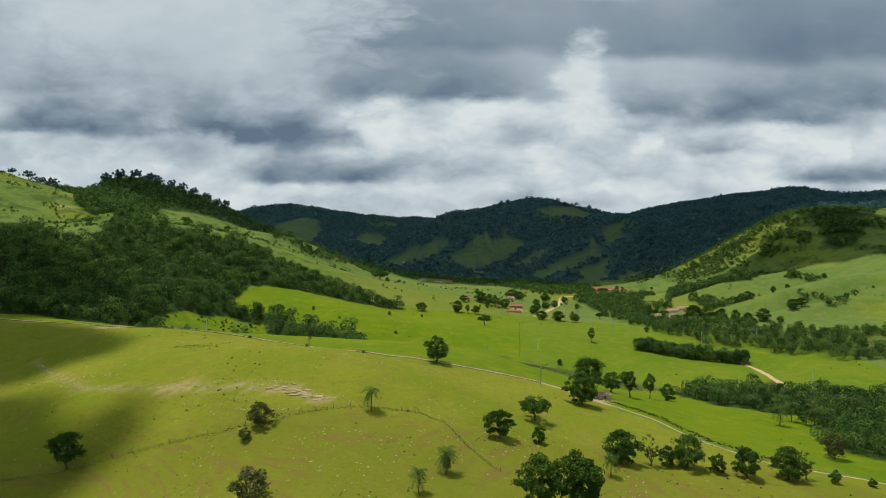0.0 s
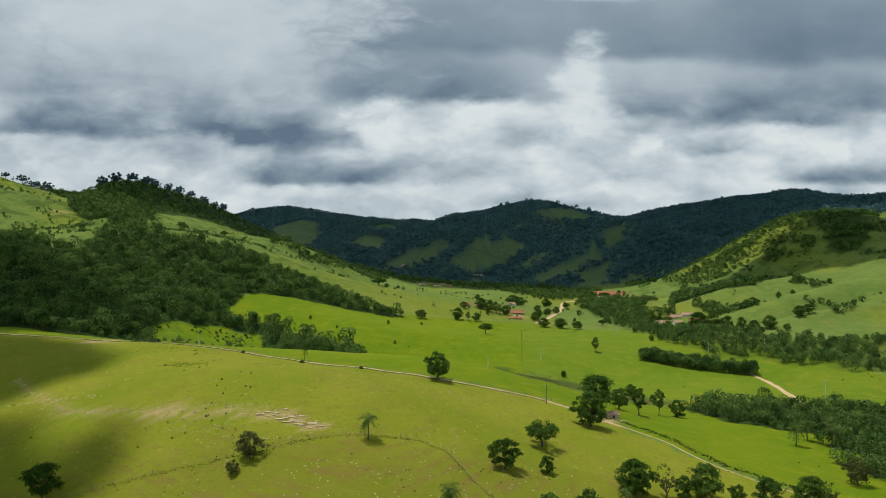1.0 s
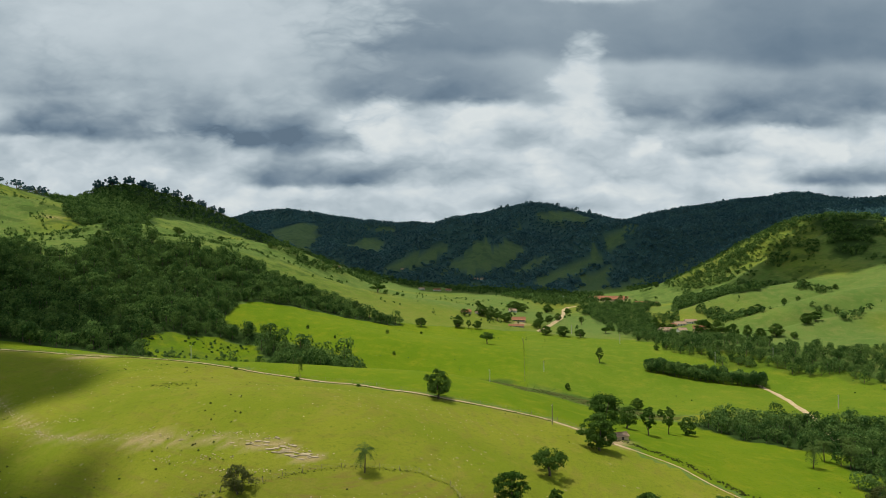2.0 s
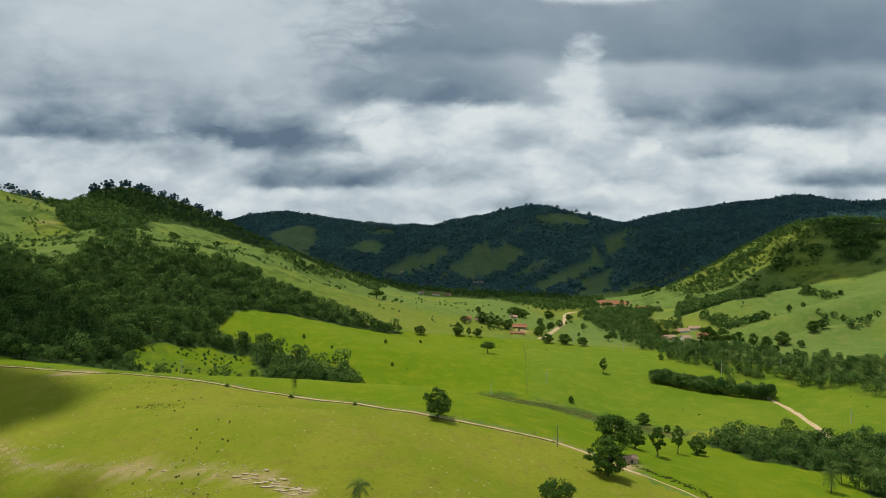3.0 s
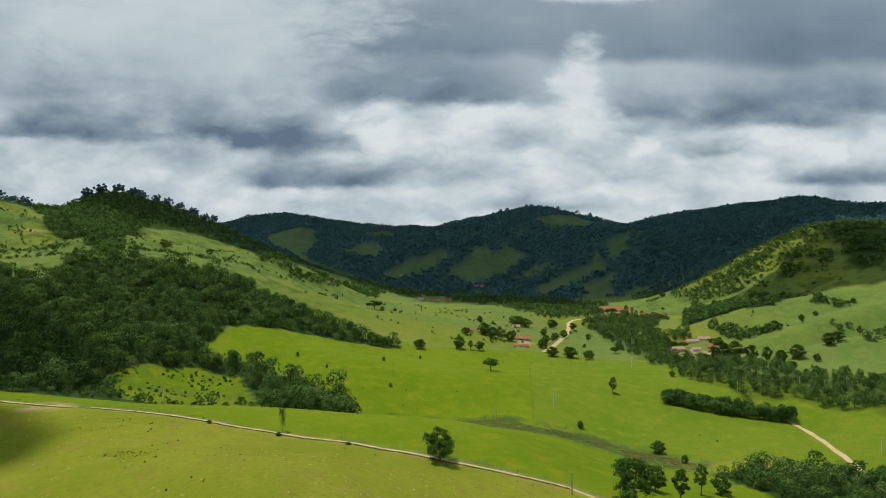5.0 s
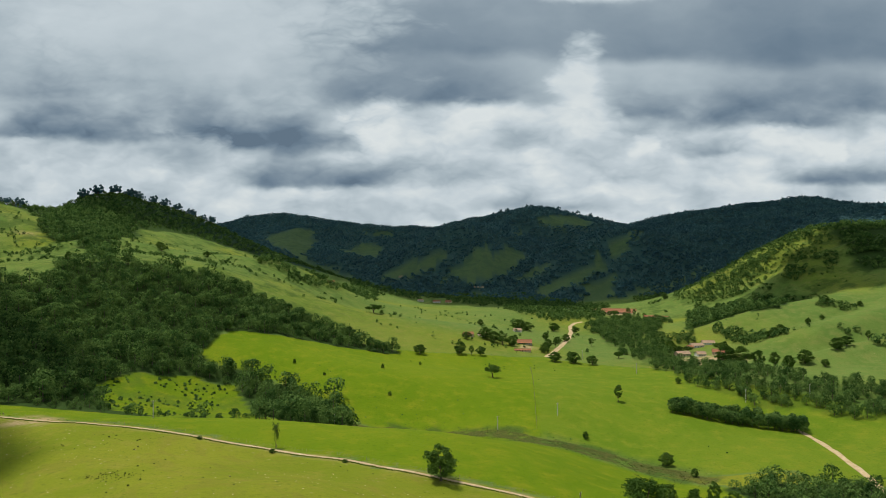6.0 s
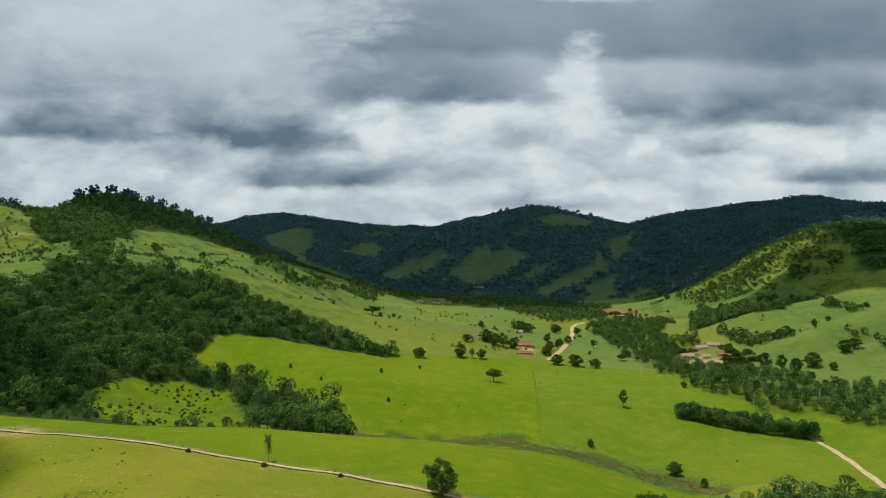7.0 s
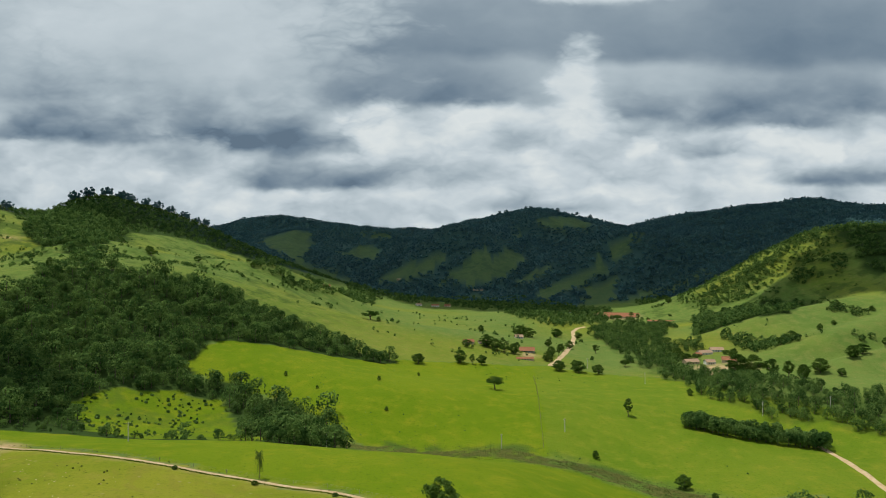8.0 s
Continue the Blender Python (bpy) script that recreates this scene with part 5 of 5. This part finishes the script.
PASTURE_TUFT = make_leaf("pasture_tuft", (0.090, 0.130, 0.012), (0.140, 0.180, 0.018), (0.190, 0.210, 0.030), 0.4)
LEAF_GULLY = make_leaf("wet_ground_grass", (0.045, 0.064, 0.014), (0.085, 0.104, 0.022), (0.145, 0.132, 0.044), 0.3)
r = np.random.default_rng(71)
stones = []
for k in range(6):
    v, q = lump(r, 1.0)
    stones.append(mesh_from("rock", v, q, [STONE]))
p = np.array(OUTCROP, float)
for k in range(46):
    t = r.uniform(0, 1) ** 0.6 * (len(p) - 1.01)
    i = int(t)
    rx, ry = p[i] + (t - i) * (p[i + 1] - p[i]) + r.normal(size=2) * [1.5, 1.1]
    s = r.uniform(0.35, 1.1) * (1.25 if t > 4 else 0.6)
    ob = new("rock", stones[k % 6])
    ob.matrix_world = pose(rx, ry, ground_at(rx, ry) + 0.02, 0, 0, r.uniform(-40, 20)) @ Matrix.Diagonal((s * 1.9, s * 1.0, s * 0.9, 1))
    tagged(ob, "pale weathered rock of the low outcrop in the pasture", "rock", "rock outcrop")


def strew(name, label, category, x, y, kinds, low, high, mats, r):
    ob = plant(name, label, x, y, kinds, r, low, high, mats, 0.0)
    return tagged(ob, label, category)


flat_stones = [(*lump(r, 1.0), None) for _ in range(4)]
flat_stones = [(v, q, np.zeros(len(q), int)) for v, q, _ in flat_stones]
x, y = r.uniform(-190, 60, 1100), r.uniform(150, 330, 1100)
keep = (lattice(x, y, 30, 81) > 0.0) & (y < 315 - 0.25 * (x + 100))
strew("stones", "small pale stones strewn over the worn pasture", "stones", x[keep], y[keep], flat_stones, 0.15, 0.5, [STONE], r)

# lines of loose stones where the thin soil has washed off
sx, sy = [], []
for path in ([(-187, 289), (-165, 268), (-138, 243), (-101, 231)], [(-150, 250), (-120, 236), (-96, 233)], [(-176, 262), (-150, 256), (-128, 250)], [(-70, 206), (-58, 203), (-46, 202)], [(-92, 219), (-80, 213), (-66, 211)], [(-101, 231), (-60, 219), (-36, 208)]):
    for (ax, ay), (bx, by) in zip(path, path[1:]):
        n = int(math.hypot(bx - ax, by - ay) / 0.5)
        f = r.uniform(0, 1, n)
        sx.append(ax + f * (bx - ax) + r.normal(size=n) * 0.9)
        sy.append(ay + f * (by - ay) + r.normal(size=n) * 0.7)
sx, sy = np.concatenate(sx), np.concatenate(sy)
strew("stones", "broken lines of pale loose stones in the pasture", "stones", sx, sy, flat_stones, 0.15, 0.55, [STONE], r)

weeds = []
for k in range(5):
    d = r.normal(size=(26, 3))
    d[:, 2] = np.abs(d[:, 2])
    d /= np.linalg.norm(d, axis=1)[:, None]
    v, q = leaves(r, d * [0.5, 0.5, 0.55] * r.uniform(0.5, 1.0, (26, 1)), d, 0.45)
    weeds.append((v, q, np.zeros(len(q), int)))
x, y = r.uniform(-200, 160, 1500), r.uniform(140, 330, 1500)
keep = (lattice(x, y, 24, 82) + 0.5 * lattice(x, y, 9, 83) > 0.55) & (y < 318 - 0.25 * (x + 60))
strew("weeds", "low dark weeds and tussocks dotting the pasture", "weeds", x[keep], y[keep], weeds, 0.2, 0.7, [LEAF_GULLY], r)
x, y = scatter(r, LUSH_FIELD, 12.0)
keep = lattice(x, y, 40, 84) > 0.42
strew("weeds", "small dark weeds scattered in the lush field", "weeds", x[keep], y[keep], weeds, 0.3, 1.1, [LEAF_WOOD], r)
x, y = scatter(r, CLEARING, 4.5, 3)
keep = lattice(x, y, 12, 85) > 0.05
strew("shrubs", "regrowing shrubs in the hillside clearing", "shrubs", x[keep], y[keep], weeds, 0.7, 2.4, [LEAF_WOOD], r)


def along(path, step, spread, r):
    """Places strewn along a broken line."""
    out = []
    for (ax, ay), (bx, by) in zip(path, path[1:]):
        n = max(1, int(math.hypot(bx - ax, by - ay) / step))
        out += [(ax + (bx - ax) * k / n, ay + (by - ay) * k / n) for k in range(n)]
    out = np.array(out) + r.normal(size=(len(out), 2)) * spread
    return out[:, 0], out[:, 1]


x, y = along([(66, 286), (77, 281), (90, 268), (97, 252), (104, 239), (115, 230), (130, 225)], 0.25, 1.2, r)
strew("brush", "dark scrubby brush along the dirt track", "brush", x, y, weeds, 0.2, 0.8, [LEAF_GULLY], r)
x, y = along([(-30, 452), (3, 447), (34, 444), (51, 432), (74, 428), (92, 420), (112, 408), (128, 395)], 0.10, np.array([7.0, 8.0]), r)
strew("brush", "reddish brown wet-ground brush along the gully", "brush", x, y, weeds[:3], 0.2, 0.6, [LEAF_GULLY], r)
x, y = along(FIELD_LINE, 0.6, 0.4, r)
strew("weeds", "line of taller grass under the field fence", "weeds", x, y, weeds, 0.10, 0.25, [LEAF_GULLY], r)
x, y = along(FENCE, 0.25, 0.5, r)
strew("weeds", "rank weeds grown up along the fence line", "weeds", x, y, weeds, 0.10, 0.36, [LEAF_GULLY], r)
x, y = along([(-400, 373), (-213, 357), (-98, 337), (-10, 314), (44, 303)], 2.2, 1.3, r)
strew("weeds", "dark weeds along the track's bank", "weeds", x, y, weeds, 0.15, 0.55, [LEAF_GULLY], r)

x, y = along([(p[0] - 0.3, p[1] - 1.35) for p in ROAD[:12]], 0.22, 0.25, r)
strew("weeds", "rank grass on the near bank of the dirt track", "weeds", x, y, weeds[:3], 0.30, 0.62, [PASTURE_TUFT], r)

# a dark patch of scrub in the open pasture
x, y = -109 + r.normal(size=90) * 4.5, 277 + r.normal(size=90) * 2.4
strew("weeds", "dark patch of low scrub in the open pasture", "weeds", x, y, weeds, 0.15, 0.45, [LEAF_GULLY], r)

# weeds and half-buried stones that roughen the poor lower pasture
x, y = r.uniform(-100, 70, 900), r.uniform(138, 212, 900)
keep = lattice(x, y, 14, 86) + 0.6 * lattice(x, y, 5, 87) > 0.15
strew("weeds", "scattered low weeds on the worn lower pasture", "weeds", x[keep], y[keep], weeds, 0.12, 0.5, [LEAF_GULLY], r)
x, y = r.uniform(-80, 60, 420), r.uniform(145, 210, 420)
keep = lattice(x, y, 18, 88) > -0.1
strew("stones", "half-buried pale stones on the worn lower pasture", "stones", x[keep], y[keep], flat_stones, 0.2, 0.6, [STONE], r)
